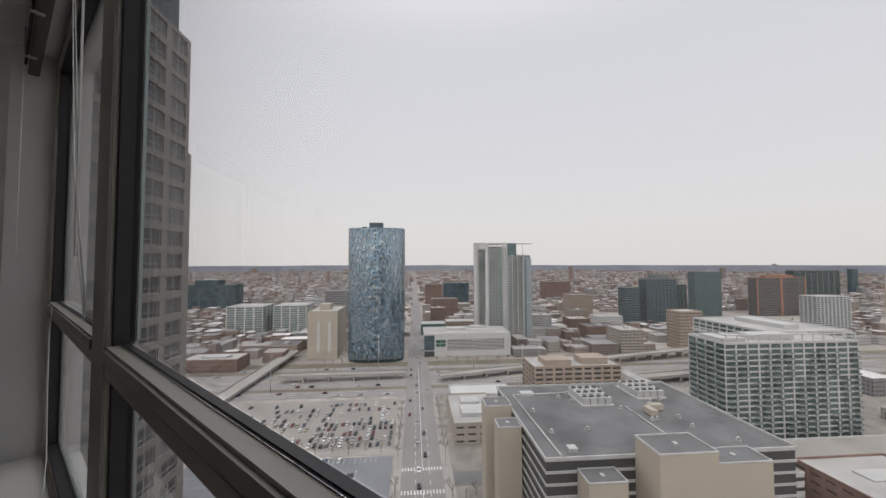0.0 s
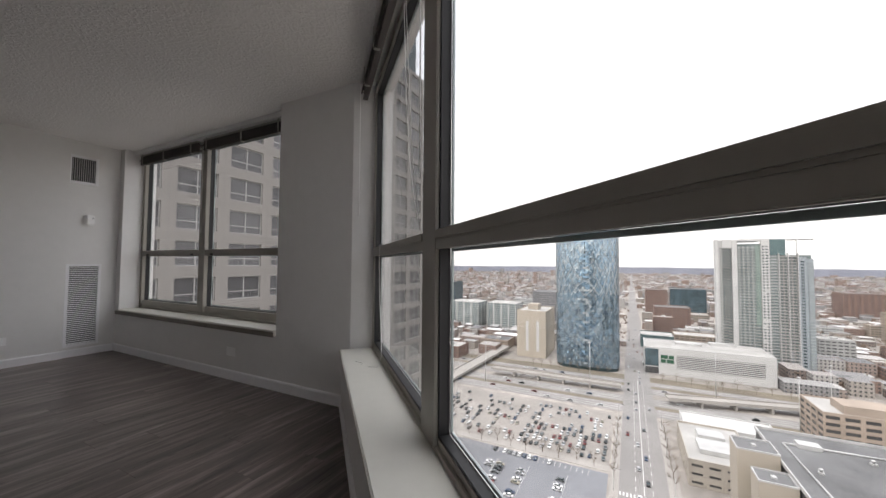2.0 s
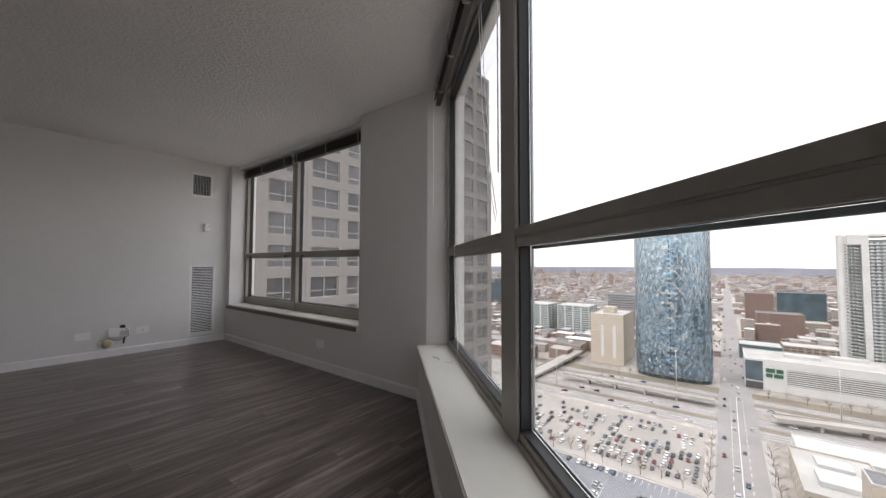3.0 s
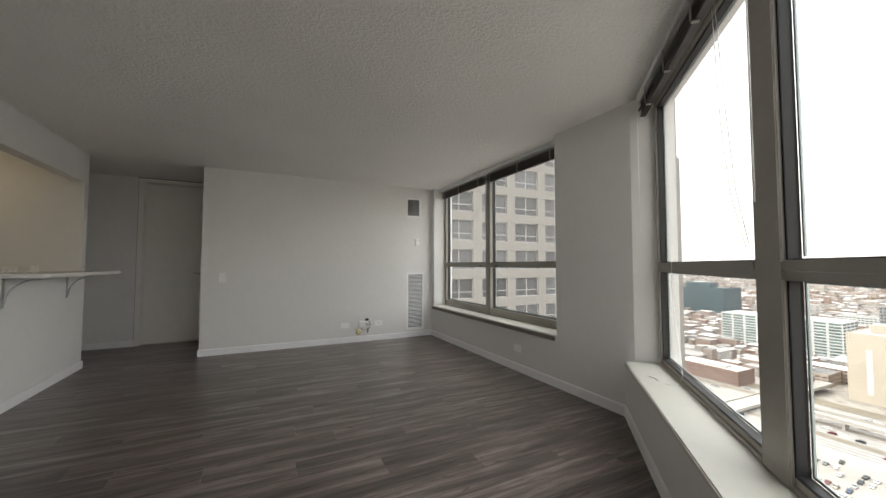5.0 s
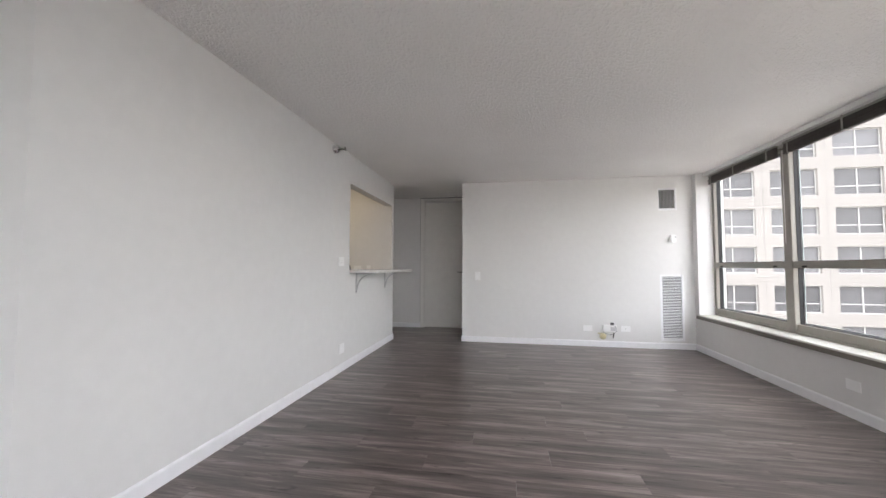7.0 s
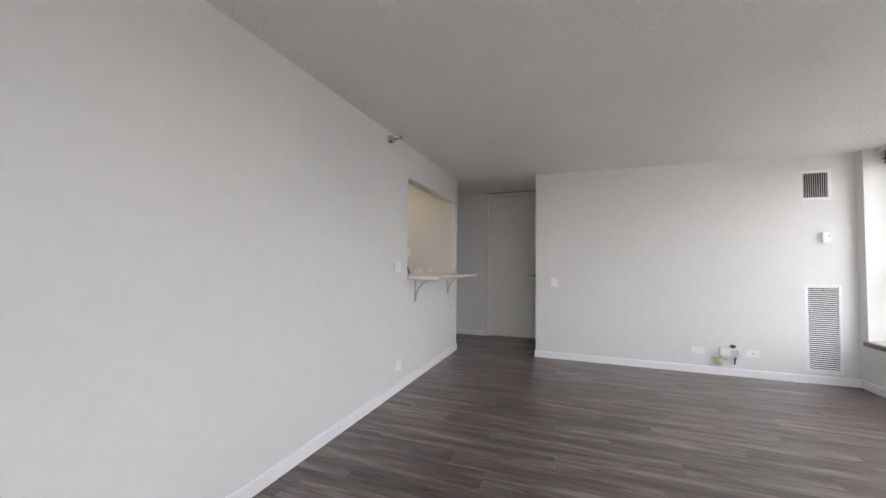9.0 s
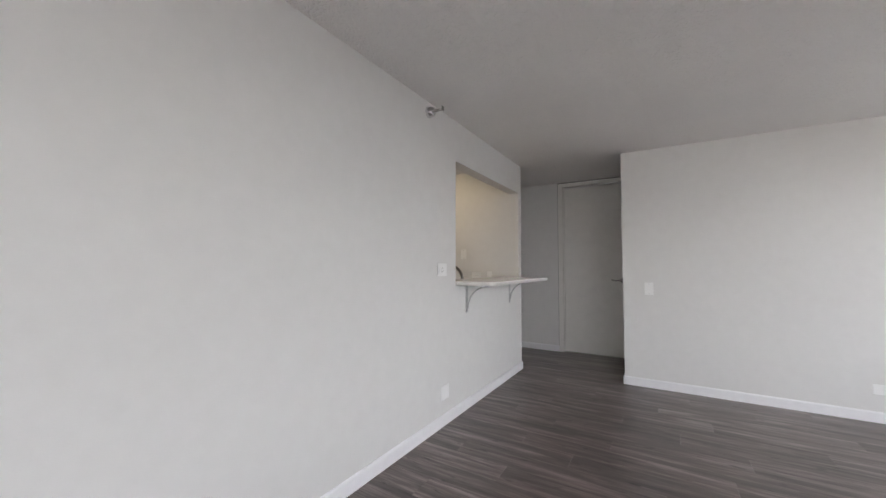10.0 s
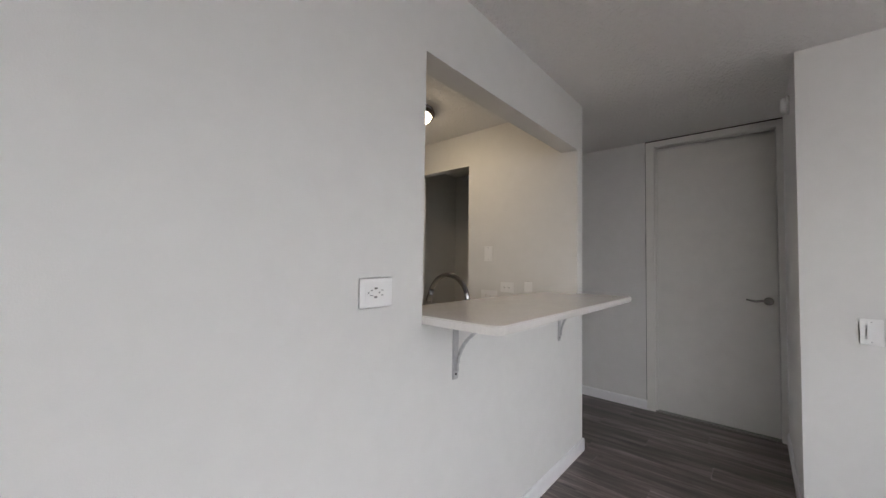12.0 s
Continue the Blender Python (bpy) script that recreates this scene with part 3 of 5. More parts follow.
part("tab", boxes([(0.01, 0.075, 0.014, 0.022, 0.035, 0.05)], 0.002), PLASTIC_IVORY, ij, "ivory mounting tab")

# supply vent, thermostat and return grille in the recess
BLADE = material("grey_blades", (0.55, 0.55, 0.55), 0.5, vary=0.1, grain=0.05)
vent = thing("supply_vent", pose(2.275, 5.525, 2.163, 0, 0, BACK), "white-framed supply vent with grey vertical blades over a dark duct", "vent")
part("backing", boxes([(-0.115, 0.115, 0.001, 0.004, -0.148, 0.148)]), DARK, vent)
part("frame", boxes([(-0.134, -0.106, 0, 0.018, -0.166, 0.166), (0.106, 0.134, 0, 0.018, -0.166, 0.166), (-0.106, 0.106, 0, 0.018, 0.136, 0.166), (-0.106, 0.106, 0, 0.018, -0.166, -0.136)], 0.003), TRIM, vent)
for i in range(11):
    x = -0.094 + i * 0.188 / 10
    part("blade", boxes([(x - 0.0025, x + 0.0025, 0.004, 0.009, -0.1355, 0.1355)]), BLADE, vent)
th = thing("thermostat", pose(2.345, 5.525, 1.582, 0, 0, BACK), "small white wall thermostat", "thermostat")
part("back_plate", boxes([(-0.04, 0.052, 0, 0.008, -0.062, 0.062)], 0.003), PLASTIC, th)
part("cover", boxes([(-0.038, 0.038, 0.008, 0.045, -0.055, 0.055)], 0.008), PLASTIC, th)
part("dial", boxes([(-0.03, -0.012, 0.045, 0.047, 0.012, 0.03)], 0.001), GREYMETAL, th, "small grey dial window")
gr = thing("return_grille", pose(2.315, 5.525, 0.588, 0, 0, BACK), "tall white return-air grille with fine louvres", "air grille")
part("backing", boxes([(-0.135, 0.135, 0.001, 0.003, -0.45, 0.45)]), DARK, gr)
part("frame", boxes([(-0.156, -0.126, 0, 0.016, -0.474, 0.474), (0.126, 0.156, 0, 0.016, -0.474, 0.474), (-0.126, 0.126, 0, 0.016, 0.444, 0.474), (-0.126, 0.126, 0, 0.016, -0.474, -0.444)], 0.003), TRIM, gr)
bm = bmesh.new()
prism(bm, [(0, 0), (0.0105, -0.0085), (0.0105, -0.0065), (0, 0.002)], -0.1255, 0.1255)
bm.transform(Matrix(((0, 0, 1, 0), (1, 0, 0, 0.003), (0, 1, 0, 0), (0, 0, 0, 1))))
slat_mesh = mesh_of("louvre", finish(bm), TRIM)
for i in range(40):
    o = new("louvre", slat_mesh)
    o.parent, o.location = gr, (0, 0, -0.432 + i * 0.864 / 39)

# sidewall sprinkler
sp = thing("fire_sprinkler", pose(-1.85, 3.375, 2.42, 0, 90, 0) @ Matrix.Scale(1.15, 4), "chrome sidewall fire sprinkler near the ceiling", "sprinkler")
bm = bmesh.new()
lathe(bm, [(0.038, 0), (0.038, 0.004), (0.030, 0.034), (0.024, 0.04), (0.012, 0.04)], 28)
part("escutcheon", finish(bm), POLISHED, sp, "flared chrome cup")
bm = bmesh.new()
tube(bm, [(0, 0, 0.04), (0, 0, 0.075)], 0.009, 12)
for q in (-1, 1):
    tube(bm, [(0, 0.008 * q, 0.07), (0, 0.013 * q, 0.085), (0, 0.004 * q, 0.108)], 0.003, 6)
part("nozzle", bm, NICKEL, sp)
part("deflector", boxes([(-0.02, 0.012, -0.014, 0.014, 0.108, 0.1115)], 0.001), NICKEL, sp, "small deflector plate")

# bar counter in the pass-through with its brackets
bar = thing("bar_counter", pose(0, 0, 1.09), "white quartz bar counter through the kitchen pass-through", "counter")
bm = bmesh.new()
rad, pts = 0.05, [(-2.10, 3.805), ]
for cx, cy, a0 in ((-1.51 - rad, 3.805 + rad, -90), (-1.51 - rad, 5.45 - rad, 0)):
    pts += [(cx + rad * math.cos(radians(a0 + k * 15)), cy + rad * math.sin(radians(a0 + k * 15))) for k in range(7)]
pts += [(-1.848, 5.45), (-1.848, 5.366), (-2.10, 5.366)]
prism(bm, pts, 0, 0.032)
part("slab", finish(bm, 0.004), QUARTZ, bar, "white quartz slab with rounded corners")
for y in (4.0, 5.055):
    br = thing("counter_bracket", pose(-1.85, y, 1.09), "grey painted steel bracket under the bar counter", "bracket", "brackets under the bar counter")
    part("wall_leg", boxes([(0, 0.007, -0.019, 0.019, -0.25, -0.001)], 0.003), GREYMETAL, br)
    part("arm", boxes([(0.007, 0.26, -0.019, 0.019, -0.008, -0.001)], 0.002), GREYMETAL, br)
    bm = bmesh.new()
    arc = [(0.008 + 0.20 * (1 - math.cos(radians(a))), -0.21 + 0.20 * math.sin(radians(a))) for a in range(0, 91, 9)]
    for (x0, z0), (x1, z1) in zip(arc, arc[1:]):
        v = [bm.verts.new((x, y2, z)) for y2 in (-0.006, 0.006) for x, z in ((x0, z0), (x1, z1), (x1 + 0.008, z1 - 0.008), (x0 + 0.011, z0 - 0.004))]
        for q in ((0, 1, 2, 3), (7, 6, 5, 4), (0, 4, 5, 1), (3, 2, 6, 7), (1, 5, 6, 2), (0, 3, 7, 4)):
            bm.faces.new([v[k] for k in q])
    bmesh.ops.remove_doubles(bm, verts=bm.verts[:], dist=0.0001)
    part("brace", finish(bm), GREYMETAL, br, "curved steel brace")
    bm = bmesh.new()
    lathe(bm, [(0.005, 0.006), (0.005, 0.0085)], 10, pose(0, 0, -0.228, 0, 90))
    part("screw", finish(bm), BLACKP, br, "dark screw head")

# kitchen beyond the pass-through
kc = thing("kitchen_counter", pose(-1.97, 4.4, 0), "plain kitchen counter run behind the bar", "counter")
part("cabinet", boxes([(-0.60, -0.001, -1.6, 0.97, 0, 0.88)], 0.003), DOORPAINT, kc)
part("worktop", boxes([(-0.64, -0.001, -1.6, 0.97, 0.881, 0.913)], 0.003), QUARTZ, kc)
fa = thing("kitchen_faucet", pose(-2.15, 4.48, 0.913), "chrome gooseneck pull-down kitchen faucet", "faucet")
bm = bmesh.new()
lathe(bm, [(0.027, 0.001), (0.027, 0.012), (0.019, 0.03), (0.0165, 0.11), (0.012, 0.13)], 20)
part("base", finish(bm), CHROME, fa)
bm = bmesh.new()
tube(bm, [(0, 0, 0.12), (0, 0, 0.195)] + [(-0.145 + 0.145 * math.cos(radians(a)), 0, 0.195 + 0.145 * math.sin(radians(a))) for a in range(8, 161, 8)], 0.0145, 14)
part("neck", bm, CHROME, fa, "curved chrome neck")
bm = bmesh.new()
tube(bm, [(-0.2815, 0, 0.243), (-0.292, 0, 0.212), (-0.303, 0, 0.172)], 0.0165, 14, taper=0.021)
part("spray_head", bm, CHROME, fa, "chrome spray head")
bm = bmesh.new()
tube(bm, [(0, 0.016, 0.075), (0, 0.07, 0.095), (0, 0.10, 0.10)], 0.006, 10)
part("lever", bm, CHROME, fa)
for x, z, k, w, h, lab in ((-2.425, 1.135, "power_outlet", 0.125, 0.082, "white horizontal power outlet above the kitchen counter"),
                           (-2.235, 1.145, "blank", 0.068, 0.082, "small white blank plate above the kitchen counter"),
                           (-2.61, 1.41, "light_switch", 0.082, 0.128, "white light switch on the kitchen wall"),
                           (-2.60, 1.06, "power_outlet", 0.16, 0.082, "white outlet low behind the bar counter")):
    wall_plate(pose(x, 5.38, z, 0, 0, BACK), k, w, h, lab)
kl = thing("kitchen_ceiling_light", pose(-2.865, 4.72, H), "round flush ceiling light with a dark bronze ring, lit warm", "ceiling light")
bm = bmesh.new()
lathe(bm, [(0.15, -0.001), (0.16, -0.03), (0.15, -0.05), (0.135, -0.05)], 36)
part("ring", finish(bm), BLIND, kl, "dark bronze ring")
bm = bmesh.new()
lathe(bm, [(0.133, -0.0505), (0.12, -0.075), (0.08, -0.095), (0.02, -0.102)], 36)
part("bowl", finish(bm), BULB, kl, "glowing frosted glass bowl")

# small alarm high on the hall's side wall
al = thing("wall_alarm", pose(-0.72, 5.95, 2.365, 0, -90, 0), "small round white alarm high on the greige hall wall", "alarm")
bm = bmesh.new()
lathe(bm, [(0.06, 0.0005), (0.06, 0.012), (0.052, 0.014), (0.0, 0.014)], 28)
part("base", finish(bm), PLASTIC, al)
bm = bmesh.new()
lathe(bm, [(0.050, 0.0145), (0.048, 0.032), (0.036, 0.04), (0.0, 0.042)], 28)
part("cover", finish(bm), PLASTIC, al, "domed white cover")

# hall door
dr = thing("door_1", pose(0.03, 6.62, 0), "closed off-white slab door with a satin lever in a plain frame", "door", kind="structure")
part("casing", boxes([(-1.70, -1.63, -0.014, 0.075, 0, 2.488), (-0.79, -0.752, -0.014, 0.075, 0, 2.488), (-1.63, -0.79, -0.014, 0.075, 2.435, 2.488)], 0.004), DOORPAINT, dr, "off-white painted casing")
part("stop", boxes([(-1.629, -1.612, 0.006, 0.03, 0.012, 2.434), (-1.612, -0.79, 0.006, 0.03, 2.430, 2.434)], 0.002), DOORPAINT, dr)
# flat black strips on the wall stand in for the shadow gap above and left
part("reveal", boxes([(-1.704, -0.752, -0.004, -0.0005, 2.4885, 2.4992), (-1.7045, -1.7005, -0.004, -0.0005, 0.001, 2.488)]), GASKET, dr, "thin black strips painted as the shadow gap round the casing")
part("leaf", boxes([(-1.611, -0.795, 0.032, 0.07, 0.014, 2.402)], 0.003), DOORPAINT, dr, "flush off-white door leaf")
part("threshold", boxes([(-1.63, -0.79, 0.0, 0.072, 0.0005, 0.011)], 0.002), NICKEL, dr, "dull metal threshold")
bm = bmesh.new()
lathe(bm, [(0.031, 0.0005), (0.031, 0.006), (0.024, 0.012), (0.008, 0.013)], 24, pose(-0.85, 0.0315, 1.062, 90))
hd = part("door_handle", finish(bm), NICKEL, dr, "satin nickel lever handle")
bm = bmesh.new()
tube(bm, [(-0.85, 0.028, 1.062), (-0.85, -0.02, 1.062)], 0.009, 12)
tube(bm, [(-0.85, -0.02, 1.062), (-0.885, -0.024, 1.066), (-0.93, -0.024, 1.058), (-0.985, -0.022, 1.070)], 0.0115, 12, taper=0.006)
part("lever", bm, NICKEL, hd)


# ---- the city below ----
G = -105.0
ASPHALT = material("asphalt", (0.17, 0.168, 0.167), 0.9, vary=0.15, grain=0.1, scale=0.5)
CONCRETE = material("pale_concrete", (0.33, 0.312, 0.29), 0.9, vary=0.12, grain=0.08, scale=0.3)
LOTASPHALT = material("sealed_lot_asphalt", (0.175, 0.18, 0.195), 0.85, vary=0.16, grain=0.08, scale=0.12)
LOT = material("gravel_lot", (0.28, 0.26, 0.24), 0.95, vary=0.12, grain=0.1, scale=0.3)
ROADGREY = material("worn_road", (0.235, 0.225, 0.218), 0.9, vary=0.1, grain=0.08, scale=0.3)
EARTH = material("winter_ground", (0.30, 0.275, 0.25), 0.95, vary=0.35, grain=0.25, scale=0.05)
GRASS = material("dry_grass", (0.17, 0.145, 0.11), 0.95, vary=0.2, grain=0.2, scale=0.3)
LINE = material("road_paint", (0.65, 0.65, 0.63), 0.8, vary=0.1, grain=0.1, scale=1)
ROOF = material("dark_roof_membrane", (0.135, 0.135, 0.138), 0.85, vary=0.3, grain=0.2, scale=0.5)
ROOFPALE = material("pale_roof", (0.39, 0.382, 0.367), 0.85, vary=0.15, grain=0.1, scale=0.4)
BEIGEC = material("beige_precast", (0.41, 0.365, 0.305), 0.85, vary=0.06, grain=0.05, scale=0.5)
WHITEC = material("white_precast", (0.50, 0.50, 0.49), 0.8, vary=0.05, grain=0.04, scale=0.6)
BRICK = material("red_brick_wall", (0.215, 0.145, 0.122), 0.9, vary=0.15, grain=0.1, scale=0.8)
TAN = material("tan_brick", (0.35, 0.29, 0.24), 0.9, vary=0.12, grain=0.1, scale=0.8)
ORANGE = material("orange_terracotta", (0.29, 0.16, 0.115), 0.8, vary=0.1, grain=0.06, scale=0.5)
DGLASS = material("dark_green_glass", (0.035, 0.055, 0.06), 0.12, vary=0.3, grain=0.2, scale=0.6)
TEAL = material("teal_glass", (0.09, 0.14, 0.145), 0.15, vary=0.25, grain=0.2, scale=0.6)
BLUEG = material("blue_grey_glass", (0.07, 0.10, 0.115), 0.12, vary=0.3, grain=0.2, scale=0.6)
DARKM = material("dark_spandrel", (0.06, 0.06, 0.062), 0.5, vary=0.1, grain=0.1)
GALV = material("galvanised_plant", (0.52, 0.52, 0.51), 0.5, 0.4, vary=0.1, grain=0.1, scale=1)
GREENROOF = material("planted_roof", (0.16, 0.18, 0.05), 0.95, vary=0.2, grain=0.2, scale=1)
GREYTAN = material("grey_tan_stucco", (0.38, 0.345, 0.30), 0.9, vary=0.12, grain=0.1, scale=0.6)
DGREEN = material("green_grey_glass", (0.10, 0.135, 0.132), 0.15, vary=0.35, grain=0.3, scale=0.5)
PALEGLASS = material("pale_green_glass", (0.20, 0.245, 0.24), 0.2, vary=0.25, grain=0.2, scale=0.4)
GREYD = material("grey_mullion_bands", (0.15, 0.165, 0.165), 0.5, vary=0.1, grain=0.1, scale=0.5)
GREYC = material("grey_concrete_piers", (0.40, 0.40, 0.39), 0.85, vary=0.1, grain=0.06, scale=0.5)
TWIG = material("bare_twigs", (0.16, 0.12, 0.095), 0.95, vary=0.15, grain=0.1, scale=2)

# one sheet of ground out to the horizon
bm = bmesh.new()
ring_pts = [(4950 * math.cos(2 * math.pi * k / 64), 4950 * math.sin(2 * math.pi * k / 64)) for k in range(64)]
bm.faces.new([bm.verts.new((x, y, G)) for x, y in ring_pts])
structure("ground", finish(bm), EARTH, "flat brown winter ground of the city plain", "ground")
# upright band near the ground's rim; distant haze is painted in as blue-grey
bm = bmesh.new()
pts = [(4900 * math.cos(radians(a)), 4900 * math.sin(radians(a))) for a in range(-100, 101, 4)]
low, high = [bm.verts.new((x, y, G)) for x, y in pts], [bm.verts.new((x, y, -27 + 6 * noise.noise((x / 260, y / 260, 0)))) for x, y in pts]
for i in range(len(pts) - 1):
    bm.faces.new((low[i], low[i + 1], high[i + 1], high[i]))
structure("backdrop", finish(bm), material("haze_blue_grey", (0.26, 0.275, 0.33), 1.0, vary=0.12, grain=0.1, scale=0.02), "blue-grey band with the horizon haze put into its colour", "backdrop")


def ground_slab(name, rows, mat, label, category, lift=0.06):
    return structure(name, boxes([(a, b, c, d, G - 0.5, G + lift) for a, b, c, d in rows]), mat, label, category)


ground_slab("road_avenue", [(60, 4600, -15, 6)], ROADGREY, "long straight pale asphalt avenue", "road", 0.10)
ground_slab("pavement_avenue", [(60, 288, 6, 10), (60, 288, -20, -15)], CONCRETE, "pale concrete pavements beside the avenue", "pavement", 0.2)
ground_slab("road_cross", [(176, 188, -600, -20)], ASPHALT, "cross street with worn asphalt", "road", 0.08)
ground_slab("parking_lot_gravel", [(213.5, 290, 11, 152)], LOT, "beige gravel parking lot", "parking lot", 0.09)
ground_slab("parking_lot_asphalt", [(112, 205.5, 11, 118)], LOTASPHALT, "blue-grey asphalt parking lot", "parking lot", 0.09)
ground_slab("pavement_lot", [(207.5, 213.4, 11, 152)], CONCRETE, "concrete verge beside the lot", "pavement", 0.16)
ground_slab("road_highway", [(296, 312, -900, -15.1), (296, 312, 6.1, 900), (318, 334, -900, -15.1), (318, 334, 6.1, 900), (345, 361, -900, -15.1), (345, 361, 6.1, 900), (368, 380, -900, -15.1), (368, 380, 6.1, 900)], ROADGREY, "worn grey-brown motorway lanes", "road", 0.07)
ground_slab("ground_verge", [(312, 318, -900, -15.1), (312, 318, 6.1, 900), (361, 368, -900, -15.1), (361, 368, 6.1, 900), (380, 396, -900, -15.1), (380, 396, 6.1, 900)], GRASS, "dry winter grass verges", "ground", 0.05)
marks = [(70 + 9 * k, 74 + 9 * k, c - 0.12, c + 0.12) for k in range(34) for c in (-8.4, -1.2)] + [(60, 172, -4.9, -4.6), (194, 380, -4.9, -4.6)]
marks += [(x, x + 0.35, a, b) for x in (299.5, 304, 308.5, 322, 326, 330, 349, 353, 357, 372, 376) for a, b in ((-500, -16), (7, 400))]
marks += [(190, 193, c, c + 0.7) for c in np.arange(-14.5, 5.5, 1.5)] + [(171, 174, c, c + 0.7) for c in np.arange(-14.5, 5.5, 1.5)]
marks += [(176.5 + 1.5 * k, 177.2 + 1.5 * k, 7, 9.6) for k in range(8)] + [(176.5 + 1.5 * k, 177.2 + 1.5 * k, -19.5, -16) for k in range(8)]
structure("road_markings", boxes([(a, b, c, d, G + 0.11, G + 0.13) for a, b, c, d in marks]), LINE, "worn white road markings and crosswalks", "road markings")
lot_lines = [(199.5, 204.5, 20 + 2.8 * k, 20.15 + 2.8 * k) for k in range(26)]
lot_lines += [(148, 194, c - 0.08, c + 0.08) for c in (29, 48, 65)]
structure("lot_markings", boxes([(a, b, c, d, G + 0.10, G + 0.115) for a, b, c, d in lot_lines]), LINE, "white parking bay lines", "road markings")


def flyover(name, x0, y0, x1, y1, wide, z0, z1, label):
    dx, dy = x1 - x0, y1 - y0
    long = math.hypot(dx, dy)
    f = thing(name, pose(x0, y0, G, 0, 0, math.degrees(math.atan2(dy, dx))), label, "bridge", kind="structure")
    bm = bmesh.new()
    v = [bm.verts.new(p) for p in ((0, -wide / 2, z0), (long, -wide / 2, z1), (long, wide / 2, z1), (0, wide / 2, z0))]
    bm.faces.new(v)
    r = bmesh.ops.extrude_face_region(bm, geom=bm.faces[:])
    bmesh.ops.translate(bm, verts=[e for e in r["geom"] if isinstance(e, bmesh.types.BMVert)], vec=(0, 0, -1.1))
    part("deck", finish(bm), CONCRETE, f, "pale concrete deck")
    for side in (-1, 1):
        bm = bmesh.new()
        v = [bm.verts.new((x, side * (wide / 2 - 0.2) + q, z)) for q in (-0.15, 0.15) for x, z in ((0, z0 + 0.01), (long, z1 + 0.01), (long, z1 + 1.0), (0, z0 + 1.0))]
        for q in ((0, 1, 2, 3), (7, 6, 5, 4), (0, 4, 5, 1), (1, 5, 6, 2), (2, 6, 7, 3), (3, 7, 4, 0)):
            bm.faces.new([v[k] for k in q])
        part("parapet", finish(bm), CONCRETE, f)
    for k in range(1, int(long // 22)):
        t = k * 22 / long
        part("pier", boxes([(k * 22 - 0.8, k * 22 + 0.8, -wide / 2 + 1, wide / 2 - 1, -0.4, z0 + (z1 - z0) * t - 1.1)]), CONCRETE, f)
    return f


flyover("highway_bridge", 268, 150, 432, 136, 13, 2.0, 6.5, "pale concrete road bridge over the motorway")
flyover("highway_ramp", 338, 120, 342, 8, 9, 6.0, 5.0, "curving concrete motorway ramp")
flyover("highway_ramp", 330, -24, 400, -330, 10, 5.0, 7.0, "long concrete motorway ramp")
flyover("highway_ramp", 300, -150, 340, -420, 12, 6.0, 6.0, "concrete overpass beyond the flat roofs")


def block(name, x0, x1, y0, y1, top, wall, glass, label, bays=0, floors=0, solid=0.35, roof=None, plant=(), base=G, group=""):
    """A building: a glazed core behind floor bands and piers, a roof with its parapet, and rooftop plant."""
    b = thing(name, pose((x0 + x1) / 2, (y0 + y1) / 2, base), label, "building", group)
    hx, hy, h = (x1 - x0) / 2, (y1 - y0) / 2, top - base
    part("glazing", boxes([(-hx + 0.35, hx - 0.35, -hy + 0.35, hy - 0.35, -0.4, h - 0.4)]), glass, b, "dark glazed walls behind the frame")
    floors = floors or max(2, round(h / 3.4))
    fh = h / floors
    bm = bmesh.new()
    for k in range(floors + 1):
        z0 = max(0, k * fh - fh * solid * 0.5)
        z1 = min(h, k * fh + fh * solid * 0.5)
        box(bm, -hx, hx, -hy, -hy + 0.3, z0, z1)
        box(bm, -hx, hx, hy - 0.3, hy, z0, z1)
        box(bm, -hx, -hx + 0.3, -hy + 0.3, hy - 0.3, z0, z1)
        box(bm, hx - 0.3, hx, -hy + 0.3, hy - 0.3, z0, z1)
    part("floor_bands", finish(bm), wall, b)
    if bays:
        bm = bmesh.new()
        step = (y1 - y0) / bays
        nx = max(1, round((x1 - x0) / step))
        pw = step * solid * 0.5
        for k in range(bays + 1):
            c = -hy + k * step
            box(bm, -hx - 0.06, -hx + 0.26, max(-hy - 0.06, c - pw / 2), min(hy + 0.06, c + pw / 2), 0, h)
            box(bm, hx - 0.26, hx + 0.06, max(-hy, c - pw / 2), min(hy, c + pw / 2), 0, h)
        for k in range(1, nx):
            c = -hx + k * (x1 - x0) / nx
            box(bm, c - pw / 2, c + pw / 2, -hy - 0.06, -hy + 0.26, 0, h)
            box(bm, c - pw / 2, c + pw / 2, hy - 0.26, hy + 0.06, 0, h)
        part("piers", finish(bm), wall, b)
    part("roof", boxes([(-hx + 0.3, hx - 0.3, -hy + 0.3, hy - 0.3, h - 0.39, h - 0.1)]), roof or ROOF, b)
    part("parapet", boxes([(-hx - 0.1, hx + 0.1, -hy - 0.1, -hy + 0.3, h, h + 0.9), (-hx - 0.1, hx + 0.1, hy - 0.3, hy + 0.1, h, h + 0.9), (-hx - 0.1, -hx + 0.3, -hy + 0.3, hy - 0.3, h, h + 0.9), (hx - 0.3, hx + 0.1, -hy + 0.3, hy - 0.3, h, h + 0.9)]), wall, b)
    for a, c, d, e, t in plant:
        part("rooftop_plant", boxes([(a, c, d, e, h - 0.1, h + t)], 0.05), GALV if t < 4 else wall, b)
    return b


# tall tower of tilted blue glass panels with rounded ends
tw = thing("glass_tower", pose(412, 41, G), "tall blue glass tower with rounded sides and tilted panels", "building")
rx, ry, th_ = 17.0, 30.5, 145.0


def tower_plan(a, r=1.0):
    c, s = math.cos(a), math.sin(a)
    e = 0.62
    return r * rx * math.copysign(abs(c) ** e, c), r * ry * math.copysign(abs(s) ** e, s)


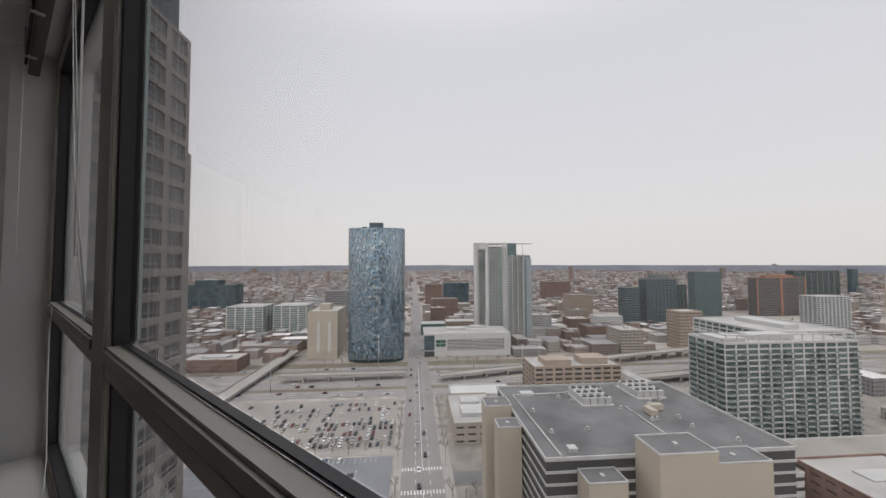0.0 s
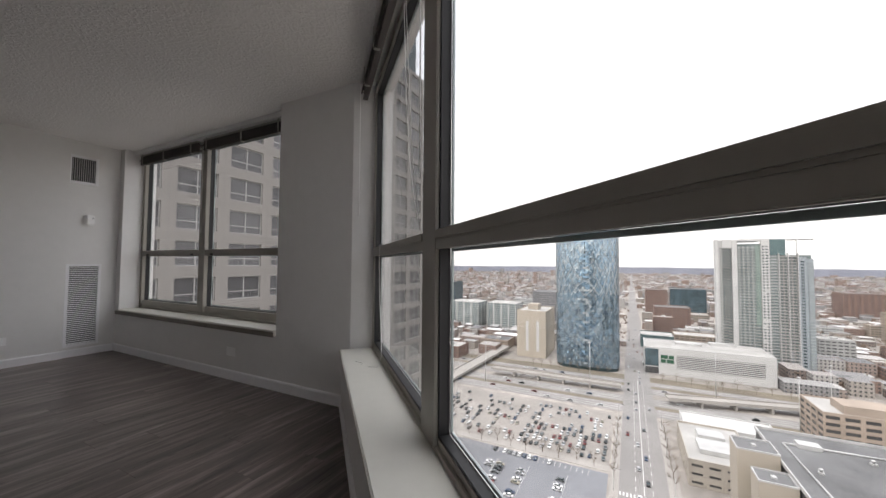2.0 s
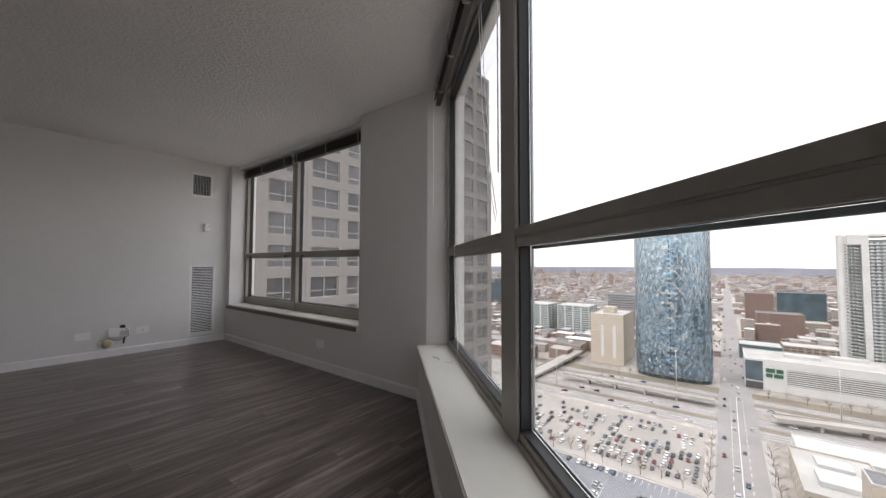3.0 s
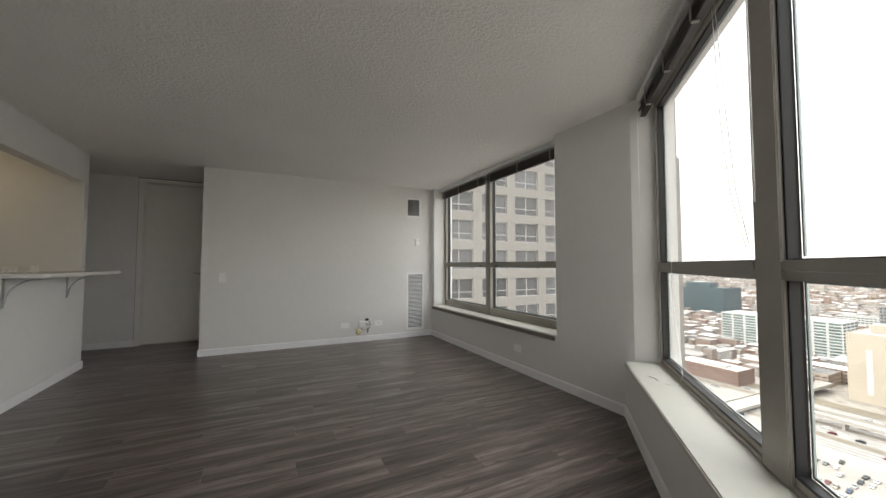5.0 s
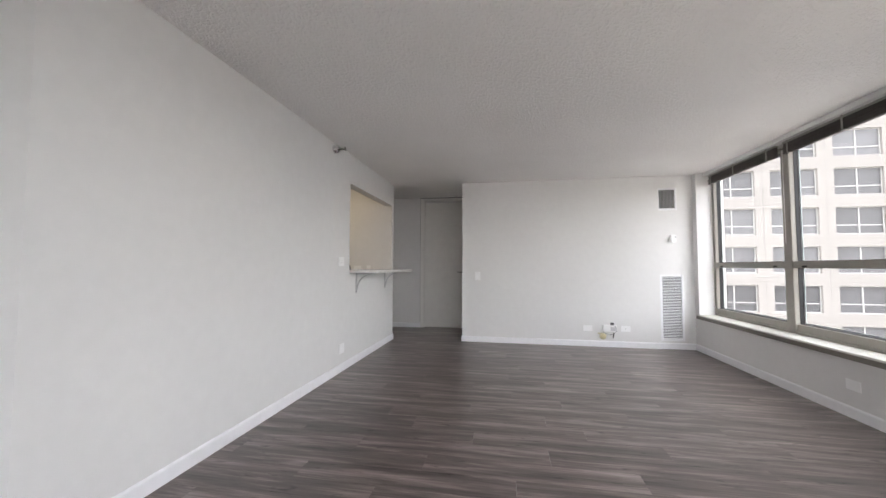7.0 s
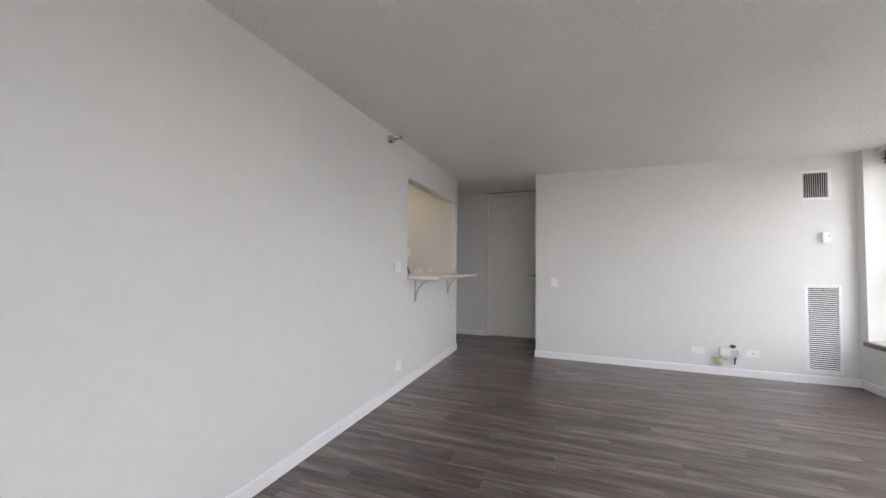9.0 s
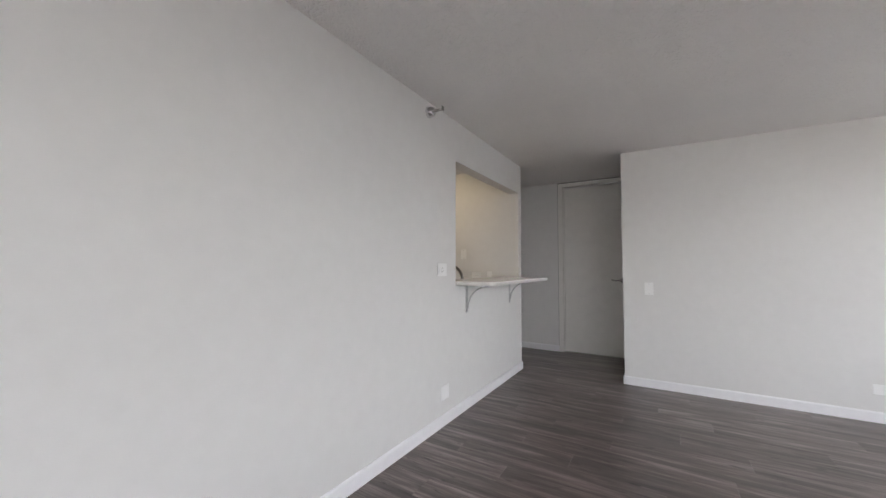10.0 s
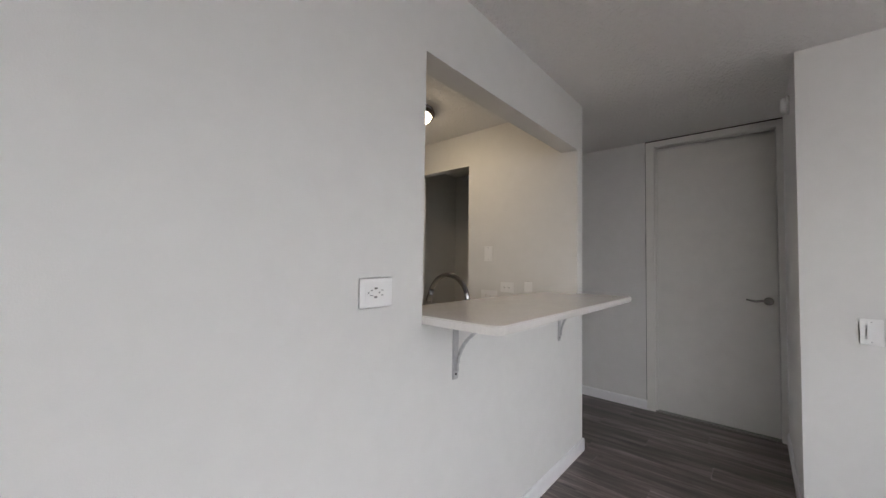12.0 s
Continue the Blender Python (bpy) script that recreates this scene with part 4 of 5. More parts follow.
bm = bmesh.new()
prism(bm, [tower_plan(2 * math.pi * k / 64, 0.985) for k in range(64)], -0.4, th_)
part("core", finish(bm), DGLASS, tw)
TOWERGLASS = ramp_material("tilted_blue_panels", [(0.25, 0.38, 0.50), (0.30, 0.44, 0.56), (0.40, 0.52, 0.60), (0.16, 0.22, 0.28), (0.54, 0.62, 0.67), (0.27, 0.34, 0.39), (0.21, 0.32, 0.42), (0.35, 0.42, 0.47)], 0.10)
TOWERGLASS.node_tree.nodes["Principled BSDF"].inputs["Metallic"].default_value = 0.85
verts, faces, prng = [], [], random.Random(9)
cols, levels = 196, 62
step_a, step_z = 2 * math.pi / cols, (th_ - 3) / levels


def sheet(k, j, tilt, lean):
    """One storey-high glass panel, turned and leant a little out of the facade."""
    out = []
    for q, z, t in ((0.03, 0.06, -1), (0.97, 0.06, 1), (0.97, 1.0, 1), (0.03, 1.0, -1)):
        x, y = tower_plan((k + q + 0.5 * (j % 2)) * step_a)
        n_ = Vector((x / rx ** 2, y / ry ** 2)).normalized()
        off = 0.35 + tilt * t + lean * (z - 0.5)
        out.append((x + n_.x * off, y + n_.y * off, 3 + (j + z) * step_z))
    return out


for j in range(levels):
    for k in range(cols):
        m = len(verts)
        low_part = max(0.0, 1 - j / (levels * 0.4))
        verts.extend(sheet(k, j, prng.gauss(0, 0.012 + 0.026 * low_part), prng.gauss(0.0, 0.05 + 0.12 * low_part)))
        faces.append((m, m + 1, m + 2, m + 3))
me = bpy.data.meshes.new("glass_panels")
me.from_pydata(verts, [], faces)
me.materials.append(TOWERGLASS)
for turn in (-1, 1):
    for k in range(26):
        bm = bmesh.new()
        line = []
        for j in range(25):
            f = j / 24
            x, y = tower_plan(2 * math.pi * (k + turn * f * 5) / 26)
            n_ = Vector((x / rx ** 2, y / ry ** 2)).normalized()
            line.append((x + n_.x * 0.55, y + n_.y * 0.55, th_ * (0.52 + 0.48 * f)))
        tube(bm, line, 0.16, 4, ends=False)
        part("diagonal_rib", bm, GREYC, tw)
gp = new("glass_panels", me)
gp.parent = tw
tagged(gp, "tilted blue and grey glass panels", kind="stuff")
part("roof_box", boxes([(-8, 8, -7, 8, th_, th_ + 6.5), (-10, 6, 10, 16, th_, th_ + 1.6)], 0.1), BLUEG, tw, "grey rooftop plant room")

# white residential tower on its podium
rt = thing("residential_tower", pose(500, -120, G), "white residential tower with stacked balconies and a roof canopy", "building")
SLATE = material("blue_grey_cladding", (0.30, 0.335, 0.36), 0.5, vary=0.08, grain=0.06, scale=0.5)
RAILGLASS = material("grey_rail_glass", (0.42, 0.46, 0.46), 0.2, vary=0.2, grain=0.1, scale=0.5)
TOWER_TOP, WING_TOP, STOREY = 134.0, 119.0, 3.06
part("core", boxes([(-11, 12, -8, 31.5, -0.4, 129), (-10, 12, -41, -8.1, -0.4, WING_TOP - 2)]), PALEGLASS, rt, "green glass core behind the balconies")
part("blank_slab", boxes([(-15, -6, 34.6, 37.5, -0.4, TOWER_TOP), (-13.5, 10, 31.6, 34.5, -0.4, TOWER_TOP - 1)], 0.05), WHITEC, rt, "blank white end slab")
part("white_pier", boxes([(-14.6, -10.9, 18.4, 23.0, -0.4, TOWER_TOP - 1)], 0.05), WHITEC, rt)
part("white_pier", boxes([(-14.6, -10.9, -8.0, -1.2, -0.4, TOWER_TOP - 1)], 0.05), WHITEC, rt)
part("crown_beam", boxes([(-14.8, 10, -1.1, 18.3, TOWER_TOP - 2.2, TOWER_TOP), (-14.7, 10, 23.1, 31.5, TOWER_TOP - 9, TOWER_TOP), (-14.2, 10, -8.0, -1.2, TOWER_TOP - 0.9, TOWER_TOP)]), WHITEC, rt, "white roof beam over an open bay")
part("roof_room", boxes([(-12.5, 8, -21, -8.2, WING_TOP - 1.9, TOWER_TOP - 0.5)]), TEAL, rt, "teal glazed rooftop room")
part("wing_wall", boxes([(-13.4, 11, -36.5, -30.2, -0.4, WING_TOP - 4), (-12.2, 11, -42, -36.6, -0.4, WING_TOP - 6)], 0.05), SLATE, rt, "blue-grey clad wing")
part("green_recess", boxes([(-11.6, -11.05, -1.1, 3.2, 44, TOWER_TOP - 6)]), material("green_recess_wall", (0.24, 0.30, 0.275), 0.6, vary=0.15, grain=0.1, scale=0.3), rt, "deep green recessed strip")
slabs, rails, lights, wins = bmesh.new(), bmesh.new(), bmesh.new(), bmesh.new()
wrng = random.Random(12)
for k in range(41):
    z = 5 + STOREY * k
    if z < TOWER_TOP - 9:
        box(slabs, -14.2, -10.9, 26.4, 34.5, z, z + 1.25)
        box(slabs, -14.3, -10.9, 23.1, 26.3, z, z + 0.45)
        box(slabs, -13.6, -10.9, 3.4 if z > 42 else -1.1, 18.3, z, z + 0.42)
        for c in (4.2, 8.0, 11.8, 15.4):
            box(rails, -13.5, -13.4, c, c + 2.4, z + 0.45, z + 1.5)
            box(lights, -11.15, -10.95, c + 0.3, c + 1.3, z + 0.5, z + 2.7)
        for c in (-6.6, -3.7):
            if wrng.random() < 0.85:
                box(wins, -14.72, -14.61, c, c + 1.7, z + 1.0, z + 2.3)
        for c in (27.2, 29.4, 32.0):
            box(wins, -14.32, -14.21, c, c + 1.6, z + 0.2, z + 0.9)
    if z < WING_TOP - 1:
        box(slabs, -13.6, -9.9, -15.4, -8.1, z, z + 0.36)
        box(slabs, -14.0, -9.9, -30.1, -15.5, z, z + 0.85)
        box(rails, -13.5, -13.4, -14.8, -8.8, z + 0.4, z + 1.45)
        for c in (-28.6, -25.2, -21.8, -18.4):
            box(lights, -10.2, -9.95, c + 1.6, c + 2.5, z + 0.9, z + 2.9)
        if z < WING_TOP - 8:
            box(rails, -13.5, -12.25, -41.4, -37.4, z + 0.2, z + 1.2)
            box(wins, -13.52, -13.41, -34.6, -31.9, z + 0.7, z + 2.2)
part("balcony_slabs", finish(slabs), WHITEC, rt, "white balcony slabs")["kind"] = "stuff"
part("balcony_rails", finish(rails), RAILGLASS, rt, "grey glass balcony rails")["kind"] = "stuff"
part("window_piers", finish(lights), GREYC, rt)["kind"] = "stuff"
part("windows", finish(wins), DGLASS, rt, "dark windows in the white piers")["kind"] = "stuff"
for c in (-15.45, -22.7, -30.15):
    part("fin", boxes([(-14.3, -9.9, c - 0.3, c + 0.3, 0, WING_TOP)]), WHITEC, rt)
part("canopy", boxes([(-14, -8, -42, -21.2, TOWER_TOP - 1.2, TOWER_TOP - 0.7), (-13.6, -13, -29.5, -28.9, WING_TOP, TOWER_TOP - 1.2)] + [(-14, -8, c, c + 0.5, TOWER_TOP - 2, TOWER_TOP - 1.2) for c in range(-42, -22, 3)]), WHITEC, rt, "open white roof canopy")
part("pilotis", boxes([(-13, -12, c, c + 1.2, 0, 20) for c in (-40, -35, -30, -25)]), SLATE, rt, "tall columns under the wing")

pod = thing("podium_building", pose(414, -62, G), "long white podium with a louvred parking screen", "building")
PT = 26.0
part("body", boxes([(0.4, 46, -50, 50, -0.4, PT - 1)]), WHITEC, pod)
part("roof", boxes([(0.5, 45.8, -49.8, 49.8, PT - 0.99, PT - 0.7)]), ROOFPALE, pod, "pale flat roof")
part("parapet", boxes([(0, 0.6, -50, 38.2, PT - 1.4, PT), (0, 46, 49.4, 50.2, PT - 2, PT), (45.4, 46, -50, 49.4, PT - 1.4, PT), (0.6, 45.4, -50, -49.4, PT - 1.4, PT)], 0.03), WHITEC, pod)
part("front_wall", boxes([(0, 0.39, -42.5, 38.2, 0, 6.5), (0, 0.39, -42.5, 38.2, 19.5, PT - 1.4), (0, 0.39, 23.5, 38.2, 6.5, 19.5), (0, 0.39, -50, -42.5, 0, PT - 1.4)]), WHITEC, pod, "plain white front wall")
part("glazed_corner", boxes([(-0.1, 0.38, 38.4, 49.8, 7.5, PT - 2)]), BLUEG, pod, "blue-grey glazed corner")
part("shop_window", boxes([(-0.1, 0.38, 38.4, 49.8, 0.4, 6.2)]), DARKM, pod, "dark ground-floor window")
part("screen_back", boxes([(0.3, 0.39, -42.4, 23.4, 6.6, 19.4)]), DARKM, pod)
for k in range(8):
    part("louvre", boxes([(0.02, 0.28, -42.4, 23.4, 6.9 + k * 1.62, 7.75 + k * 1.62)]), WHITEC, pod)
part("rooftop_plant", boxes([(24, 34, 0, 22, PT - 0.7, PT + 1.6), (36, 44, -30, -8, PT - 0.7, PT + 1.8)], 0.05), GALV, pod)
sign = thing("shop_sign", pose(413.9, -31, -90), "dark green two-line shop sign on the podium wall", "sign")
part("lettering", boxes([(-0.35, -0.02, -5.5, -1.2, 0.4, 3.8), (-0.35, -0.02, -0.4, 5.5, 0.4, 3.8), (-0.35, -0.02, -5.5, 0.4, -3.6, -0.4), (-0.35, -0.02, 1.2, 5.5, -3.6, -0.4)], 0.03), material("sign_green", (0.02, 0.09, 0.05), 0.5), sign, "dark green bars of lettering")

block("office_block", 417, 470, 85, 118, -53, BEIGEC, DARKM, "beige concrete office block with narrow window slots", bays=10, floors=14, solid=0.75, roof=ROOFPALE, plant=((-8, 6, -4, 8, 6.5),))
for c in (94, 106):
    slot = thing("window_slot", pose(416.9, c, -82), "tall pale recessed slot in the beige wall", "window slot")
    part("panel", boxes([(-0.25, 0, -1.6, 1.6, -16, 18)]), WHITEC, slot)
part_wall = thing("blank_wall", pose(416.75, 101.5, G), "blank beige precast end wall", "wall", kind="structure")
part("panel", boxes([(0, 0.1, -16.4, 16.4, 0, 52.5)]), BEIGEC, part_wall)
block("apartment_block", 566, 610, 226, 279, -64, WHITEC, TEAL, "white and green glass apartment block", bays=4, floors=12, solid=0.35, roof=ROOFPALE, group="twin apartment blocks")
block("apartment_block", 576, 620, 165, 215, -64, WHITEC, TEAL, "white and green glass apartment block", bays=4, floors=12, solid=0.35, roof=ROOFPALE, group="twin apartment blocks")
block("office_tower", 854, 920, 414, 520, -48, BLUEG, BLUEG, "dark blue glass office tower", floors=16, solid=0.3, plant=((-20, 10, -20, 30, 12),))
block("office_block", 651, 700, 112, 156, -48, material("grey_precast", (0.30, 0.30, 0.31), 0.8, vary=0.1, grain=0.05), DARKM, "grey concrete block with vertical ribs", bays=14, floors=15, solid=0.4)
block("brick_building", 372, 400, 172, 226, -93, BRICK, DARKM, "low red brick building with a flat roof", bays=8, floors=3, solid=0.7, roof=ROOFPALE, plant=((-6, 4, -14, 10, 1.8),))
block("brick_building", 500, 520, 165, 225, -97, BRICK, DARKM, "low red brick building with a flat roof", bays=6, floors=2, solid=0.7, roof=ROOFPALE)
block("shop_building", 540, 575, -48, -11, -90, TEAL, TEAL, "low teal glass shop building", floors=4, solid=0.3, roof=ROOFPALE)
block("brick_building", 580, 610, -100, -52, -93, TAN, DARKM, "tan brick mid-rise with rows of windows", bays=8, floors=4, solid=0.5, roof=ROOFPALE)
block("brick_building", 720, 760, -88, -36, -71, BRICK, DARKM, "red brick mid-rise with a dark roof", bays=8, floors=9, solid=0.6)
block("office_block", 852, 900, -130, -70, -47, BLUEG, BLUEG, "dark blue glass mid-rise office block", floors=14, solid=0.3)
block("brick_building", 856, 900, -66, -28, -50, BRICK, DARKM, "brown brick mid-rise with rows of windows", bays=8, floors=14, solid=0.6)
block("office_block", 590, 612, -385, -359, -42, GREYD, BLUEG, "dark green glass office block", bays=6, floors=16, solid=0.2)
block("office_block", 600, 622, -460, -404, -28, GREYD, BLUEG, "dark green glass office block with a plant room", bays=8, floors=19, solid=0.2, plant=((-6, 8, -18, 12, 9),))
block("office_block", 602, 615, -480, -461, -38, GREYD, DGLASS, "low dark glass wing of the office block", bays=3, floors=16, solid=0.2)
block("glass_tower_slim", 671, 690, -608, -553, -18, GREYD, TEAL, "slim blue-green glass tower", bays=10, floors=28, solid=0.2)
block("office_block", 664, 684, -783, -677, -30, ORANGE, BLUEG, "orange terracotta and glass office block", bays=2, floors=16, solid=0.2, plant=((-6, 6, -30, 30, 6),))
block("office_tower", 916, 940, -1185, -1047, -22, GREYD, DGLASS, "dark glass office tower far off", bays=8, floors=24, solid=0.25)
block("apartment_tower", 500, 525, -663, -606, -51, WHITEC, BLUEG, "white and glass apartment tower", bays=9, floors=17, solid=0.4, roof=ROOFPALE)
block("office_tower", 1070, 1084, -1451, -1428, -22, BLUEG, BLUEG, "far blue glass tower", floors=24, solid=0.2)
block("brick_building", 417, 440, -352, -322, -59, TAN, DARKM, "tan brick loft building", bays=7, floors=12, solid=0.6, roof=ROOFPALE)
block("brick_building", 702, 740, -359, -313, -64, TAN, DARKM, "brown brick mid-rise with rows of windows", bays=8, floors=11, solid=0.6)
block("brick_building", 1033, 1080, -460, -385, -55, BRICK, DARKM, "brown brick mid-rise with rows of windows", bays=8, floors=13, solid=0.6)
block("brick_building", 284, 316, -168, -96, -82, TAN, DARKM, "orange-tan brick building with a parking deck", bays=9, floors=6, solid=0.5, roof=ROOFPALE, plant=((-10, 6, -28, -6, 5), (-12, 4, 4, 26, 4.5)))
block("shop_building", 268, 290, -74, -28, -96, WHITEC, DARKM, "low building with a bright white roof", floors=2, solid=0.8, roof=WHITEC)
block("brick_building", 214, 262, -52, -24, -93, GREYTAN, DARKM, "low grey-tan building with stepped flat roofs", bays=4, floors=3, solid=0.7, roof=ROOFPALE, plant=((-14, 0, -8, 8, 2.2), (6, 16, -6, 6, 1.5)))

block("brick_building", 128, 158, -222, -176, -90, BRICK, DARKM, "low red brick building with a skylight on its pale roof", bays=8, floors=4, solid=0.75, roof=ROOFPALE, plant=((-4, 4, -8, 8, 0.6),))
block("shop_building", 150, 178, -172, -134, -92, WHITEC, DARKM, "low white building with a planted green roof", floors=3, solid=0.6, roof=GREENROOF)
block("garage_building", 160, 186, -300, -182, -96, WHITEC, DARKM, "long low white garage with an open deck", bays=18, floors=3, solid=0.5, roof=CONCRETE)
block("brick_building", 180, 215, -420, -330, -84, TAN, DARKM, "tan brick warehouse block", bays=14, floors=6, solid=0.6, roof=ROOFPALE)
# large green-white apartment building with balconies
block("balcony_building", 198, 226, -266, -180, -46, WHITEC, DGREEN, "large white and green glass apartment building with balconies", bays=12, floors=18, solid=0.27, roof=ROOFPALE, plant=((-6, 6, -10, 16, 3), (-8, 8, 24, 40, 2)))
block("balcony_building", 226.5, 292, -300, -238, -46, WHITEC, DGREEN, "rear wing of the white and green apartment building", bays=9, floors=18, solid=0.27, roof=ROOFPALE, plant=((-20, 20, -6, 6, 3),))
block("garage_building", 214, 290, -178, -168, -88, WHITEC, WHITEC, "blank white garage wall", floors=2, solid=0.9, roof=ROOFPALE)
bal = thing("balcony_stack", pose(205, -179.8, G), "stack of glazed balconies on the apartment wall", "balcony")
bm = bmesh.new()
for k in range(17):
    for x0 in (-6, 3, 12):
        box(bm, x0, x0 + 6, 0, 1.6, 3.3 * k + 2.6, 3.3 * k + 2.85)
        box(bm, x0, x0 + 6, 1.5, 1.6, 3.3 * k + 2.85, 3.3 * k + 3.8)
part("balconies", finish(bm), PALEGLASS, bal)
front = thing("balcony_stack", pose(197.9, -223, G), "stacks of glazed balconies on the long apartment wall", "balcony")
bm, slabs = bmesh.new(), bmesh.new()
for k in range(1, 17):
    for j in range(12):
        if (j * 5 + k // 6) % 4 == 3:
            continue
        y0 = -43 + j * 86 / 12 + 0.9
        w_ = 3.1 if (j + k // 5) % 3 else 5.2
        box(slabs, -1.6, 0, y0, y0 + w_, 3.28 * k, 3.28 * k + 0.25)
        box(bm, -1.6, -1.5, y0, y0 + w_, 3.28 * k + 0.25, 3.28 * k + 1.35)
part("rails", finish(bm), PALEGLASS, front, "grey-green glass balcony rails")
part("slabs", finish(slabs), WHITEC, front, "thin white balcony slabs")
crown = thing("roof_frame", pose(212, -223, -45.1), "open white concrete frame along the apartment roof", "roof frame")
part("beams", boxes([(-13.9, -13.2, -42, 42, 3.6, 4.3), (-13.9, 13, 41.4, 42, 3.6, 4.3)]), WHITEC, crown)
for j in range(13):
    part("post", boxes([(-13.8, -13.3, -42 + j * 6.95, -41.4 + j * 6.95, 0, 3.59)]), WHITEC, crown)

# near office building with a dark membrane roof, beige stair towers and rooftop plant
nb2 = block("flat_roof_office", 112, 178, -126, -41, -60, GREYC, DARKM, "dark glass office building with a flat grey membrane roof", floors=12, solid=0.22,
            plant=((-29, -26, 30, 33, 1.2), (20, 24, 28, 34, 1.4)))
for x0, x1, y0, y1, z in ((150, 160, -40.8, -30, -58), (136, 144, -40.8, -32, -60.5), (104, 111.8, -63, -51, -63), (100, 111.8, -88, -70, -53.5), (103, 111.8, -108, -90, -58.5)):
    st = thing("stair_tower", pose((x0 + x1) / 2, (y0 + y1) / 2, G), "plain beige precast stair tower with a dark roof", "stair tower", "stair towers of the flat-roofed office")
    a, b, h = (x1 - x0) / 2, (y1 - y0) / 2, z - G
    part("shaft", boxes([(-a, a, -b, b, -0.4, h)], 0.06), BEIGEC, st)
    part("roof", boxes([(-a + 0.35, a - 0.35, -b + 0.35, b - 0.35, h, h + 0.08)]), ROOF, st)
    part("parapet", boxes([(-a - 0.05, a + 0.05, -b - 0.05, -b + 0.3, h + 0.005, h + 0.5), (-a - 0.05, a + 0.05, b - 0.3, b + 0.05, h + 0.005, h + 0.5), (-a - 0.05, -a + 0.3, -b + 0.3, b - 0.3, h + 0.005, h + 0.5), (a - 0.3, a + 0.05, -b + 0.3, b - 0.3, h + 0.005, h + 0.5)]), GALV, st)
    part("hatch", boxes([(-0.8, 0.8, -0.6, 0.6, h + 0.08, h + 0.6)], 0.05), GALV, st)
for o in nb2.children:
    if o.name.startswith("parapet"):
        o.data.materials[0] = GALV
cool = thing("cooling_plant", pose(160, -79, -60.1), "galvanised rooftop cooling plant on a steel frame", "rooftop plant", "rooftop cooling plant")
part("frame", boxes([(-9, 9, -7, 7, 0, 0.6)], 0.03), GALV, cool)
for i in range(3):
    for j in range(4):
        part("unit", boxes([(-8 + i * 5.4, -3.4 + i * 5.4, -6.4 + j * 3.3, -3.6 + j * 3.3, 0.6, 3.4)], 0.08), GALV, cool)
        bm = bmesh.new()
        lathe(bm, [(1.0, 3.4), (1.0, 3.9), (0.8, 3.9)], 16, pose(-5.7 + i * 5.4, -5 + j * 3.3, 0))
        part("fan_cowl", finish(bm), DARKM, cool)
copy_thing(cool, pose(166, -107, -60.1))
vrng = random.Random(31)
vent_cap = thing("roof_vent", pose(130, -50, -60.1), "small galvanised vent on the flat roof", "roof vent", "vents on the flat roof")
part("curb", boxes([(-0.7, 0.7, -0.7, 0.7, 0, 0.5)], 0.04), GALV, vent_cap)
bm = bmesh.new()
lathe(bm, [(0.35, 0.5), (0.35, 1.1), (0.6, 1.1), (0.5, 1.4), (0.1, 1.5)], 14)
part("cap", finish(bm), GALV, vent_cap)
for _ in range(16):
    copy_thing(vent_cap, pose(vrng.uniform(118, 174), vrng.uniform(-120, -46), -60.1, 0, 0, vrng.uniform(0, 90)))
for x, y, r in ((146, -101, 90), (142, -96, 0)):
    unit = thing("rooftop_unit", pose(x, y, -60.1, 0, 0, r), "beige packaged air unit on the flat roof", "rooftop unit", "air units on the flat roof")
    part("casing", boxes([(-2.6, 2.6, -1.4, 1.4, 0.35, 2.6)], 0.06), BEIGEC, unit)
    part("skid", boxes([(-2.5, 2.5, -1.3, -1.0, 0, 0.34), (-2.5, 2.5, 1.0, 1.3, 0, 0.34)]), DARKM, unit)
    part("hood", boxes([(2.61, 3.4, -1.2, 1.2, 1.2, 2.3)], 0.05), GALV, unit)
for i, (x0, y0, x1, y1) in enumerate(((114, -47, 167, -46), (167, -46, 168, -76), (120, -90, 150, -90))):
    pipe = thing("roof_pipe", pose(0, 0, -59.9), "pale pipe run across the flat roof", "pipe", "pipes on the flat roof")
    bm = bmesh.new()
    tube(bm, [(x0, y0, 0.1), (x1, y1, 0.1)], 0.3, 8)
    part("pipe", bm, GALV, pipe)


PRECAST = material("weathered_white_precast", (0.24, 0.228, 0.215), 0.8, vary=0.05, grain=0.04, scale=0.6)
# neighbouring precast tower with square windows
TOWER_Y, FLOOR_H, BAY = 28.4, 2.68, 3.84
TX0, TX1, TZ0, TZ1 = -22.0, 48.6, -104.5, 29.95
nt = thing("precast_tower", pose(0, TOWER_Y, 0), "white precast tower with a grid of square divided windows", "building")
floors_n = int((TZ1 - TZ0) / FLOOR_H)
win_w, win_h = 2.87, 1.85
z_first = 8.0 - win_h + 8 * FLOOR_H - floors_n * FLOOR_H
bays_x = [23.5 + BAY * k for k in range(-11, 7) if TX0 < 23.5 + BAY * k - 2 and 23.5 + BAY * k + 1.5 < TX1]
bm = bmesh.new()
zs = [z_first + FLOOR_H * (k + 1) for k in range(floors_n) if z_first + FLOOR_H * (k + 1) > TZ0 + 1]
edges_z = [TZ0] + [e for z in zs for e in (z, z + win_h)] + [TZ1]
for a, b in zip(edges_z[::2], edges_z[1::2]):
    if b - a > 0.01:
        box(bm, TX0, TX1, 0, 0.5, a, b)
xs = [TX0] + [e for c in bays_x for e in (c - win_w / 2, c + win_w / 2)] + [TX1]
for z in zs:
    for a, b in zip(xs[::2], xs[1::2]):
        box(bm, a, b, 0.002, 0.5, z, z + win_h)
